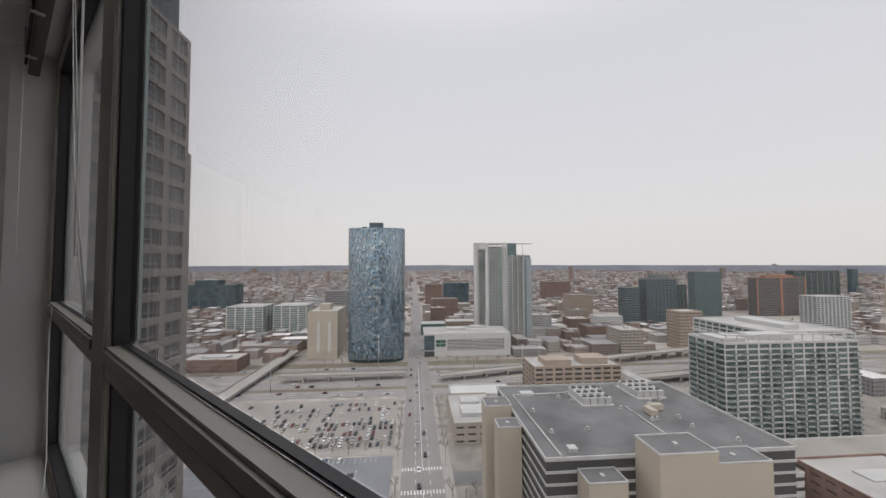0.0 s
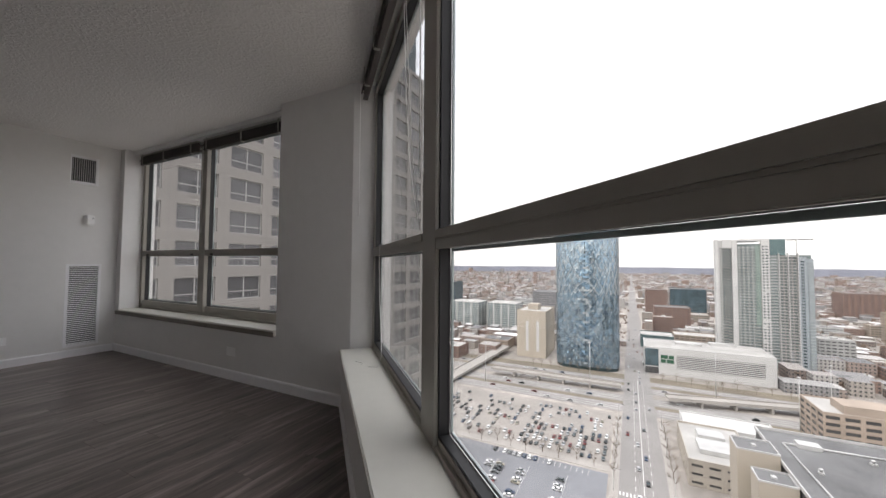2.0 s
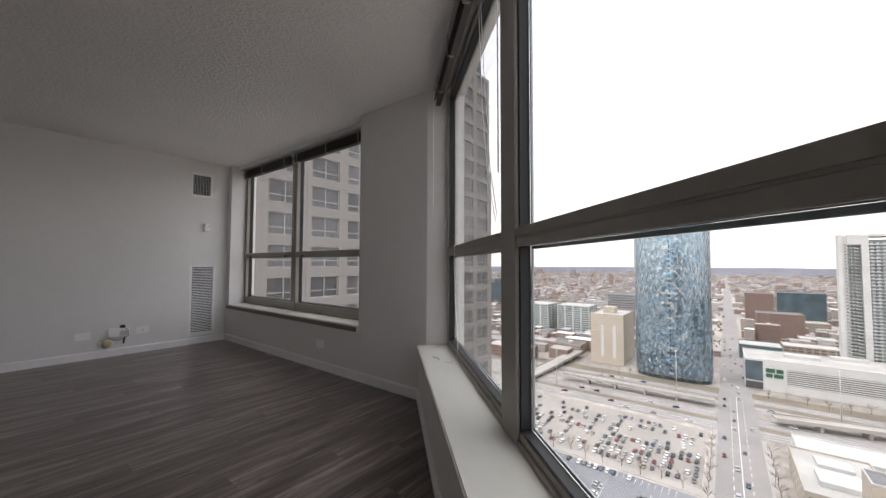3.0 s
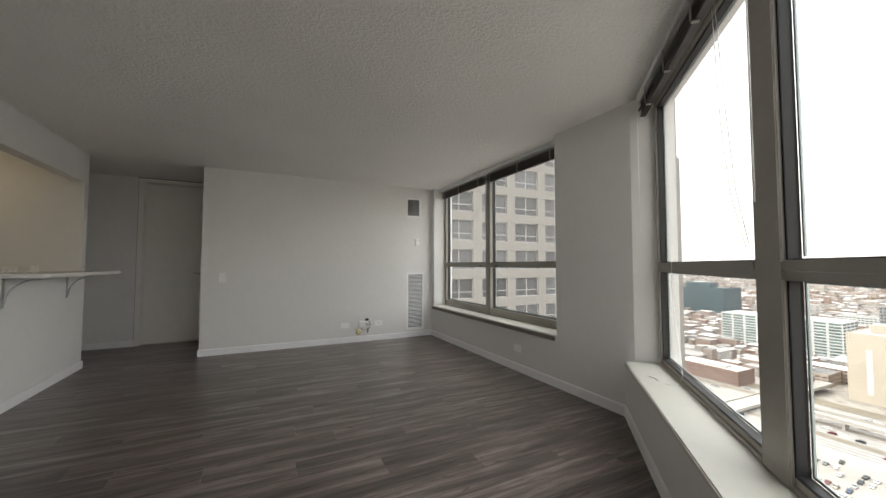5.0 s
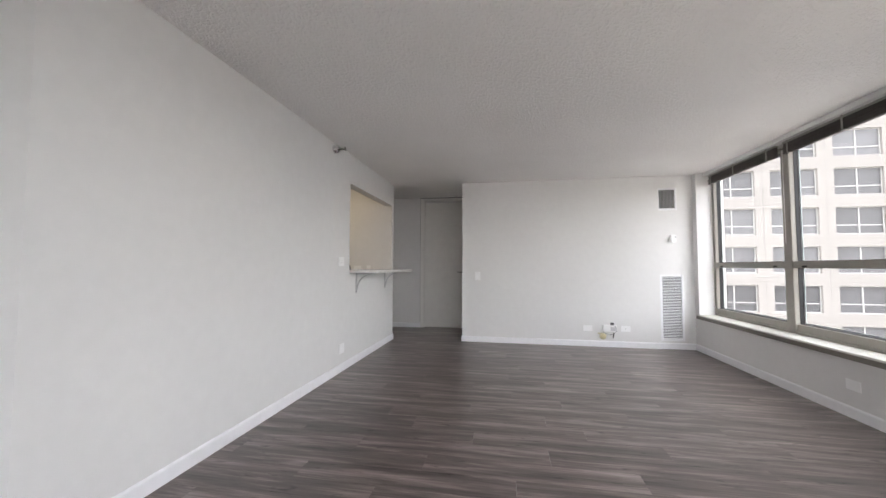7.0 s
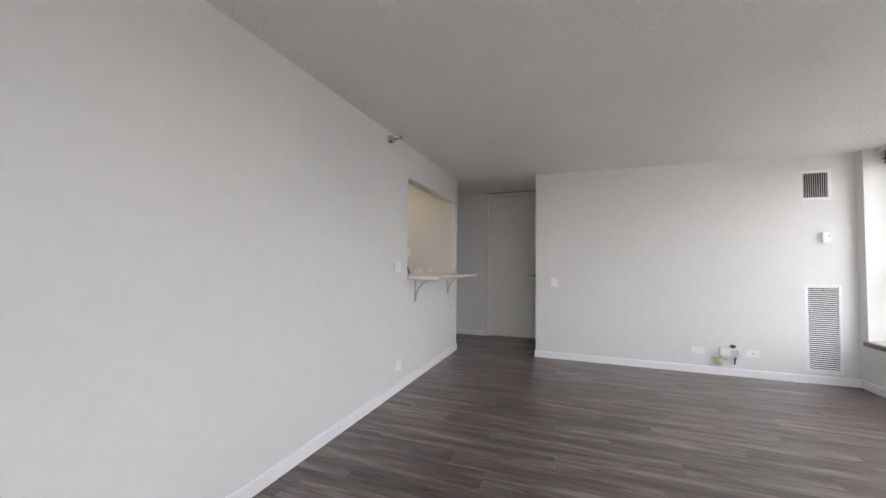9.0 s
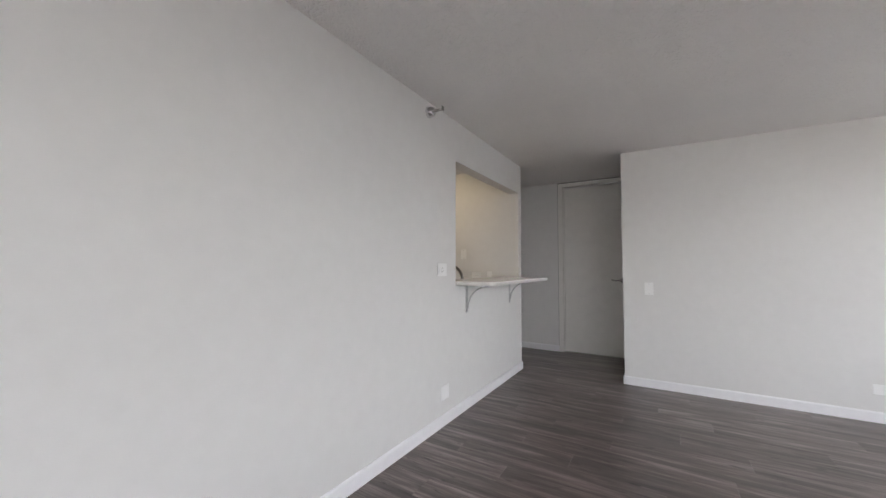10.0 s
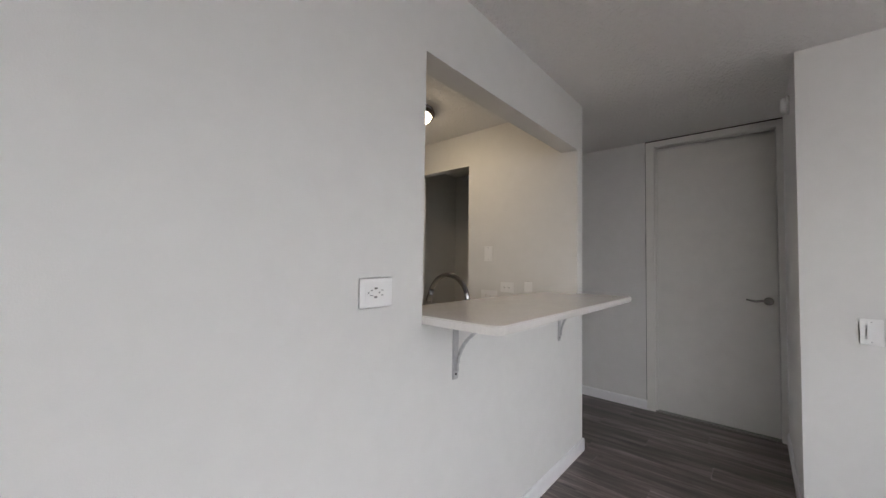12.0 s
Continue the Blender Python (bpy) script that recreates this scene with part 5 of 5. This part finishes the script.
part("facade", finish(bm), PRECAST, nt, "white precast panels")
joints = [(TX0, TX1, -0.004, 0.0, z - 0.02, z + 0.01) for z in [a + 0.42 for a in zs]] and [(c + BAY / 2 - 0.012, c + BAY / 2 + 0.012, -0.003, 0, TZ0, TZ1) for c in bays_x] + [(TX0, TX1, -0.003, 0, z - 0.30, z - 0.28) for z in zs] + [(TX0, TX1, -0.003, 0, z - 0.62, z - 0.60) for z in zs]
part("panel_joints", boxes(joints), material("joint_sealant", (0.14, 0.135, 0.13), 0.9), nt, "thin grey panel joints")
part("interior", boxes([(TX0 + 0.1, TX1 - 0.1, 0.55, 0.8, TZ0, TZ1)]), DARKM, nt)
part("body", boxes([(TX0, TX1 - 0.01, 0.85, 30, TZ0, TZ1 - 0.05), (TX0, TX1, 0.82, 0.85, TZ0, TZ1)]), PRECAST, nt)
part("crown", boxes([(TX0 + 0.5, TX1 - 1.5, 0.6, 29, TZ1, TZ1 + 8)]), DGLASS, nt, "dark mechanical crown")
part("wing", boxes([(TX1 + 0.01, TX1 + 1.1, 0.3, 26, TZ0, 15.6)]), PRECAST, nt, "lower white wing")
NTGLASS = material("grey_tinted_panes", (0.115, 0.115, 0.12), 0.2, vary=0.2, grain=0.1, scale=0.7, random_gain=0.3, specular=0.35)
FRAMEW = material("grey_window_bars", (0.42, 0.42, 0.41), 0.5)
pane_me = mesh_of("pane", boxes([(-win_w / 2 + 0.02, win_w / 2 - 0.02, 0.20, 0.22, 0.02, win_h - 0.02)]), NTGLASS)
bar_rows = [(-0.03, 0.03, 0.15, 0.2, 0, win_h), (-win_w / 2, -0.03, 0.15, 0.2, 0.58, 0.64), (0.03, win_w / 2, 0.15, 0.2, 0.58, 0.64), (-win_w / 2, -win_w / 2 + 0.05, 0.15, 0.2, 0, win_h), (win_w / 2 - 0.05, win_w / 2, 0.15, 0.2, 0, win_h), (-win_w / 2 + 0.05, win_w / 2 - 0.05, 0.15, 0.2, win_h - 0.05, win_h), (-win_w / 2 + 0.05, win_w / 2 - 0.05, 0.15, 0.2, 0, 0.05)]
bars_me = mesh_of("window_bars", boxes(bar_rows), FRAMEW)
rest_p = bmesh.new()
for z in zs:
    for c in bays_x:
        near = (11 < c < 33 and -14 < z < 20) or (c > 33 and -48 < z)
        if near:
            w = new("window", bars_me)
            w.parent, w.location = nt, (c, 0, z)
            p = new("pane", pane_me)
            p.parent = w
        else:
            box(rest_p, c - win_w / 2 + 0.02, c + win_w / 2 - 0.02, 0.20, 0.22, z + 0.02, z + win_h - 0.02)
tagged(part("far_panes", finish(rest_p), NTGLASS, nt, "grey tinted panes"), kind="stuff")


# ---- cars ----
def car(m, paint):
    c = thing("parked_car", m, "small parked car seen from far above", "car", "cars on the lots and roads")
    bm = bmesh.new()
    v = [(-2.25, 0.35), (2.25, 0.35), (2.25, 0.75), (1.2, 0.95), (-1.9, 1.0), (-2.25, 0.85)]
    a, b = [bm.verts.new((x, -0.88, z)) for x, z in v], [bm.verts.new((x, 0.88, z)) for x, z in v]
    bm.faces.new(a)
    bm.faces.new(b[::-1])
    for i in range(6):
        bm.faces.new((a[i], b[i], b[(i + 1) % 6], a[(i + 1) % 6]))
    part("body", finish(bm, 0.08), paint, c)
    bm = bmesh.new()
    v = [(-1.75, 0.97), (1.0, 0.97), (0.35, 1.42), (-1.35, 1.42)]
    a, b = [bm.verts.new((x, -0.76, z)) for x, z in v], [bm.verts.new((x, 0.76, z)) for x, z in v]
    bm.faces.new(a)
    bm.faces.new(b[::-1])
    for i in range(4):
        bm.faces.new((a[i], b[i], b[(i + 1) % 4], a[(i + 1) % 4]))
    part("cabin", finish(bm), DGLASS, c, "dark car windows")
    part("roof_panel", boxes([(-1.3, 0.3, -0.7, 0.7, 1.42, 1.46)], 0.02), paint, c)
    for x in (-1.4, 1.4):
        for y in (-0.8, 0.8):
            bm = bmesh.new()
            lathe(bm, [(0.33, -0.1), (0.33, 0.1)], 12, pose(x, y, 0.33, 90))
            part("wheel", finish(bm), BLACKP, c)
    return c


paints = [material("car_" + k, c, 0.3, 0.2) for k, c in (("white", (0.7, 0.7, 0.7)), ("silver", (0.4, 0.4, 0.41)), ("black", (0.02, 0.02, 0.022)), ("grey", (0.12, 0.125, 0.13)), ("blue", (0.04, 0.06, 0.11)), ("red", (0.17, 0.03, 0.03)), ("beige", (0.35, 0.32, 0.26)))]
masters, crng = {}, random.Random(21)


def put_car(x, y, turn, z=G + 0.1):
    k = crng.choice((0, 0, 0, 1, 1, 2, 2, 3, 3, 4, 5, 6))
    m = pose(x, y, z, 0, 0, turn)
    if k in masters:
        copy_thing(masters[k], m)
    else:
        masters[k] = car(m, paints[k])


for row_x in (218.5, 226, 233, 240, 247, 254.5, 262, 270, 279):
    for j in range(32):
        y = 14 + j * 3.6
        chance = (0.78 if y < 70 else 0.5) if row_x < 250 else (0.45 if y < 70 else 0.3)
        if crng.random() < chance and not 62 < y < 67:
            put_car(row_x + crng.uniform(-0.7, 0.7), y + crng.uniform(-0.5, 0.5), crng.choice((0, 180)) + crng.uniform(-5, 5))
for y in (39.5, 47, 49.9, 52.8, 55.5, 58.4, 61.2, 64, 69.5):
    put_car(202, y, 0)
for x, y in ((187.5, 67.6), (184.7, 67.6), (188, 62), (185.2, 62), (182.4, 62), (179.6, 62), (174, 62), (171.2, 62), (187, 50.7), (184.2, 50.7), (178.6, 50.7), (175.8, 50.7), (167.4, 50.7), (164.6, 50.7), (188, 31.7), (182.4, 31.7), (179.6, 31.7), (171, 31.7), (165, 26.3)):
    put_car(x, y, crng.choice((90, 270)))
for j in range(48):
    put_car(crng.choice((300, 306, 322, 329, 349, 356, 372)), crng.choice((-1, 1)) * crng.uniform(18, 210), 90)
for j in range(46):
    put_car(90 + j * 13 + crng.uniform(-5, 5), crng.choice((-11.5, -6.6, -2.8, 2.5)), crng.choice((0, 180)), G + 0.14)
for j in range(14):
    put_car(205 + j * 6.2, -163 + crng.uniform(-0.5, 0.5), 90)
for j in range(10):
    put_car(402 + crng.uniform(-3, 3), -130 - j * 12, 90)


# ---- street furniture and bare trees ----
def street_lamp(m):
    s = thing("street_lamp", m, "tall thin grey street lamp", "street lamp", "street lamps along the roads")
    bm = bmesh.new()
    tube(bm, [(0, 0, 0), (0, 0, 10)], 0.16, 8, taper=0.09)
    part("pole", bm, GALV, s)
    bm = bmesh.new()
    tube(bm, [(0, 0, 9.8), (0, 1.2, 10.3), (0, 2.4, 10.4)], 0.07, 6)
    part("arm", bm, GALV, s)
    part("head", boxes([(-0.16, 0.16, 2.2, 3.0, 10.32, 10.5)], 0.04), DARKM, s)
    return s


sl = street_lamp(pose(120, -17, G + 0.2))
for x, y, r in ((150, 8, 180), (196, -17, 0), (192, 8, 180), (240, 8, 180), (240, -17, 0), (280, -17, 0), (280, 8, 180), (175, -17, 0)):
    copy_thing(sl, pose(x, y, G + 0.2, 0, 0, r))
mast = thing("light_mast", pose(314, 118, G), "very tall slim motorway light mast", "light mast", "motorway light masts")
bm = bmesh.new()
tube(bm, [(0, 0, 0), (0, 0, 34)], 0.35, 8, taper=0.16)
part("pole", bm, GALV, mast)
bm = bmesh.new()
lathe(bm, [(0.9, 33.6), (1.0, 34.1), (0.4, 34.5)], 14)
part("lamp_ring", finish(bm), GALV, mast)
for x, y in ((362, 34), (362, -60), (364, -128), (230, -190), (315, 210), (420, -520), (316, -96)):
    copy_thing(mast, pose(x, y, G))


def bare_tree(m, seed):
    """Winter tree: tapered trunk and forking limbs ending in fine twigs."""
    r = random.Random(seed)
    t = thing("bare_tree", m, "leafless winter street tree", "tree", "bare trees along the avenue")
    trunk, crown = bmesh.new(), bmesh.new()
    tube(trunk, [(0, 0, -0.3), (0.05, 0, 1.4), (0, 0.08, 2.8)], 0.17, 7, taper=0.12)

    def limb(p, d, length, rad, level):
        mid = p + d * length * 0.5 + Vector((r.uniform(-1, 1), r.uniform(-1, 1), 0.4)) * length * 0.06
        end = p + d * length
        tube(crown, [p, mid, end], rad, 5 if level < 2 else 3, ends=False, taper=rad * 0.6)
        if level < 4:
            for _ in range(3 if level < 3 else 4):
                q = Vector((d.x + r.uniform(-0.75, 0.75), d.y + r.uniform(-0.75, 0.75), d.z + r.uniform(-0.2, 0.45))).normalized()
                limb(end if r.random() < 0.6 else mid, q, length * r.uniform(0.6, 0.8), rad * 0.62, level + 1)
    for k in range(4):
        a = k * 1.57 + r.uniform(-0.4, 0.4)
        limb(Vector((0, 0.08, 2.7)), Vector((0.55 * math.cos(a), 0.55 * math.sin(a), 0.85)).normalized(), r.uniform(1.9, 2.5), 0.09, 1)
    part("trunk", trunk, TWIG, t)
    part("crown", crown, TWIG, t, "fine bare branches")
    return t


trees = [bare_tree(pose(128 + 20 * k, -18, G + 0.2), 3 + k) for k in range(3)]
trng = random.Random(8)
for x, y in [(204 + 13 * k, 8.3) for k in range(6)] + [(206 + 11 * k, -18) for k in range(7)] + [(208.5 + trng.uniform(0, 4), 18 + 9 * k) for k in range(9)] + [(140 + 11 * k, 8.3) for k in range(4)] + [(385 + trng.uniform(0, 9), 20 + 9 * k) for k in range(9)] + [(385 + trng.uniform(0, 9), -25 - 11 * k) for k in range(12)] + [(120 + 8 * k, -24 - trng.uniform(0, 5)) for k in range(7)]:
    copy_thing(trees[trng.randrange(3)], pose(x, y, G + 0.1, 0, 0, trng.uniform(0, 360)))

# ---- mid-rise blocks between the towers ----
mrng = random.Random(17)
used = [(395, 485, -125, 125), (470, 540, -165, -70), (560, 625, 160, 285), (640, 710, 105, 160), (535, 615, -105, -8), (585, 735, -765, -335), (495, 545, -660, -570), (410, 455, -345, -298), (700, 765, -362, -30), (365, 405, 165, 230), (495, 525, 160, 230)]
skins = (BRICK, TAN, GREYTAN, GREYC, BRICK, WHITEC, TAN)
for _ in range(150):
    x, y = mrng.uniform(410, 860), mrng.choice((-1, -1, 1)) * mrng.uniform(25, 330)
    a, b = mrng.uniform(9, 17), mrng.uniform(9, 22)
    if len(used) > 55 or any(p - a - 3 < x < q + a + 3 and r - b - 3 < y < s + b + 3 for p, q, r, s in used):
        continue
    used.append((x - a, x + a, y - b, y + b))
    block("mid_rise_block", x - a, x + a, y - b, y + b, G + 3.4 * mrng.choice((3, 4, 4, 5, 6, 8)), mrng.choice(skins), mrng.choice((DARKM, BLUEG)), "mid-rise block with rows of windows and a flat roof", bays=max(3, round(b / 2.2)), solid=mrng.uniform(0.45, 0.62), roof=mrng.choice((ROOF, ROOFPALE)), plant=((-3, 2, -4, 1, 2.2),), group="mid-rise blocks between the towers")

# ---- low roofs out to the horizon, too many to count ----
frng = random.Random(5)
wv, wf, rv, rf = [], [], [], []
taken = [(395, 475, -116, 125), (470, 540, -165, -76), (560, 625, 160, 285), (640, 710, 105, 160), (850, 925, -135, -25), (850, 925, 410, 525), (585, 730, -765, -335), (495, 545, -660, -570), (410, 455, -345, -298), (700, 745, -362, -310), (720, 762, -90, -34), (535, 612, -102, -8)] + [(p + 6, q - 6, r + 6, s - 6) for p, q, r, s in used[11:]]


def low_house(x, y, a, b, h):
    m = len(wv)
    wv.extend([(x - a, y - b, G - 0.3), (x + a, y - b, G - 0.3), (x + a, y + b, G - 0.3), (x - a, y + b, G - 0.3), (x - a, y - b, G + h), (x + a, y - b, G + h), (x + a, y + b, G + h), (x - a, y + b, G + h)])
    wf.extend([(m, m + 1, m + 5, m + 4), (m + 1, m + 2, m + 6, m + 5), (m + 2, m + 3, m + 7, m + 6), (m + 3, m, m + 4, m + 7)])
    q = len(rv)
    rv.extend([(x - a, y - b, G + h), (x + a, y - b, G + h), (x + a, y + b, G + h), (x - a, y + b, G + h)])
    rf.append((q, q + 1, q + 2, q + 3))


x = 420.0
while x < 4700:
    deep = 10 + x * 0.009
    y = -1.45 * x
    while y < 1.0 * x + 60:
        wide = frng.uniform(7, 20) * (1 + x / 2400)
        cx, cy = x + deep / 2, y + wide / 2
        street = -22 < cy < 14 or (abs(cy) % 130) < 14 or int(x / 9) % 9 == 0
        if not street and frng.random() < 0.80 and not any(a - 12 < cx < b + 12 and c - 12 < cy < d + 12 for a, b, c, d in taken):
            tall = frng.uniform(5, 11)
            if frng.random() < 0.10:
                tall *= frng.uniform(1.4, 2.6)
            if frng.random() < 0.012 and x > 900:
                tall *= frng.uniform(2.5, 4)
            low_house(cx, cy, deep * frng.uniform(0.32, 0.47), wide * frng.uniform(0.36, 0.47), tall)
        y += wide + frng.uniform(1, 7)
    x += deep + 4
for k in range(170):
    x, y = frng.uniform(410, 560), frng.choice((-1, 1)) * frng.uniform(125, 520)
    if not any(a - 10 < x < b + 10 and c - 10 < y < d + 10 for a, b, c, d in taken):
        low_house(x, y, frng.uniform(5, 14), frng.uniform(6, 18), frng.uniform(5, 13))
for k in range(46):
    x, y = frng.uniform(150, 290), frng.choice((-1, 1)) * frng.uniform(330, 640)
    low_house(x, y, frng.uniform(6, 14), frng.uniform(6, 18), frng.uniform(5, 16))
me = bpy.data.meshes.new("house_walls")
me.from_pydata(wv, [], wf)
WALLS_FAR = ramp_material("house_walls", [(0.25, 0.18, 0.155), (0.29, 0.235, 0.21), (0.34, 0.31, 0.28), (0.21, 0.175, 0.16), (0.40, 0.385, 0.37), (0.26, 0.19, 0.16), (0.25, 0.245, 0.245), (0.31, 0.26, 0.23)])
add_far_windows(WALLS_FAR)
me.materials.append(WALLS_FAR)
hw = tagged(new("distant_houses", me), "thousands of low brick and stone houses across the plain", "houses", kind="stuff")
me = bpy.data.meshes.new("house_roofs")
me.from_pydata(rv, [], rf)
me.materials.append(ramp_material("house_roofs", [(0.30, 0.295, 0.29), (0.58, 0.575, 0.565), (0.22, 0.215, 0.215), (0.41, 0.40, 0.385), (0.15, 0.15, 0.155), (0.66, 0.655, 0.65), (0.32, 0.30, 0.285), (0.26, 0.255, 0.255)]))
hr = new("roofs", me)
hr.parent = hw
tagged(hr, "flat grey and white roofs", kind="stuff")

# winter tree canopy between the houses
tv, tf = [], []
for k in range(2600):
    x = 430 + 3600 * frng.random() ** 1.4
    y = frng.uniform(-1.4, 0.95) * x
    if -20 < y < 12 or any(a < x < b and c < y < d for a, b, c, d in taken):
        continue
    for _ in range(5):
        c = Vector((x + frng.uniform(-9, 9), y + frng.uniform(-9, 9), G + frng.uniform(2, 8)))
        m = len(tv)
        r = frng.uniform(1.5, 3.2) * (1 + x / 3000)
        tv.extend([tuple(c + Vector((frng.uniform(-r, r), frng.uniform(-r, r), frng.uniform(-r, r)))) for _ in range(4)])
        tf.extend([(m, m + 1, m + 2), (m, m + 2, m + 3), (m, m + 1, m + 3), (m + 1, m + 2, m + 3)])
me = bpy.data.meshes.new("distant_trees")
me.from_pydata(tv, [], tf)
me.materials.append(TWIG)
tagged(new("distant_trees", me), "brown leafless trees scattered between the houses", "trees", kind="stuff")


# ---- floor planks ----
structure("floor", boxes([(-4.1, 3.02, 1.75, 6.9, -0.2, -0.011)]), material("screed", (0.2, 0.2, 0.2), 0.8), "grey-brown wood-look vinyl plank floor", "floor")
floor_ob = bpy.data.objects["floor"]
bm = bmesh.new()
prism(bm, [(-4.1, 1.75), (-4.1, -0.9), slant(5.3, 0.0), slant(0.05, 0.0)], -0.2, -0.011)
part("subfloor", finish(bm), floor_ob.data.materials[0], floor_ob)
PW, PL = 0.180, 1.22
rng = random.Random(4)
plank_meshes = {}


def plank(x0, x1, y0, y1):
    key = round(x1 - x0, 3)
    if key not in plank_meshes:
        bm = bmesh.new()
        g, d = 0.0004, 0.0003
        L, W = x1 - x0, y1 - y0
        top = [bm.verts.new(p) for p in ((g + d, g + d, 0), (L - g - d, g + d, 0), (L - g - d, W - g - d, 0), (g + d, W - g - d, 0))]
        rim = [bm.verts.new(p) for p in ((g, g, -0.0008), (L - g, g, -0.0008), (L - g, W - g, -0.0008), (g, W - g, -0.0008))]
        low = [bm.verts.new((v.co.x, v.co.y, -0.0105)) for v in rim]
        bm.faces.new(top)
        for a, b in ((top, rim), (rim, low)):
            for i in range(4):
                bm.faces.new((a[i], b[i], b[(i + 1) % 4], a[(i + 1) % 4]))
        plank_meshes[key] = mesh_of("plank", finish(bm), PLANK)
    ob = new("plank", plank_meshes[key])
    ob.parent, ob.location = floor_ob, (x0, y0, 0)


y, row = -1.9, 0
while y < 6.66:
    y1 = y + PW
    xr = 2.63 if y > 1.8 else min(2.63, y1 + 0.98)
    xl = -1.86 if y > 0.85 else max(-3.0, y - 2.62)
    if y < -0.13:
        xl = max(xl, -2.95 - y1)
    if y1 > 5.49:
        xl = -3.97
    if y > 5.5:
        xr = -0.70
    x = xl - PL * ((row * 0.37 + 0.21 * rng.random()) % 1.0)
    while x < xr:
        a, b = max(x, xl), min(x + PL, xr)
        if b - a > 0.03:
            plank(a, b, y, y1)
        x += PL
    y, row = y1, row + 1
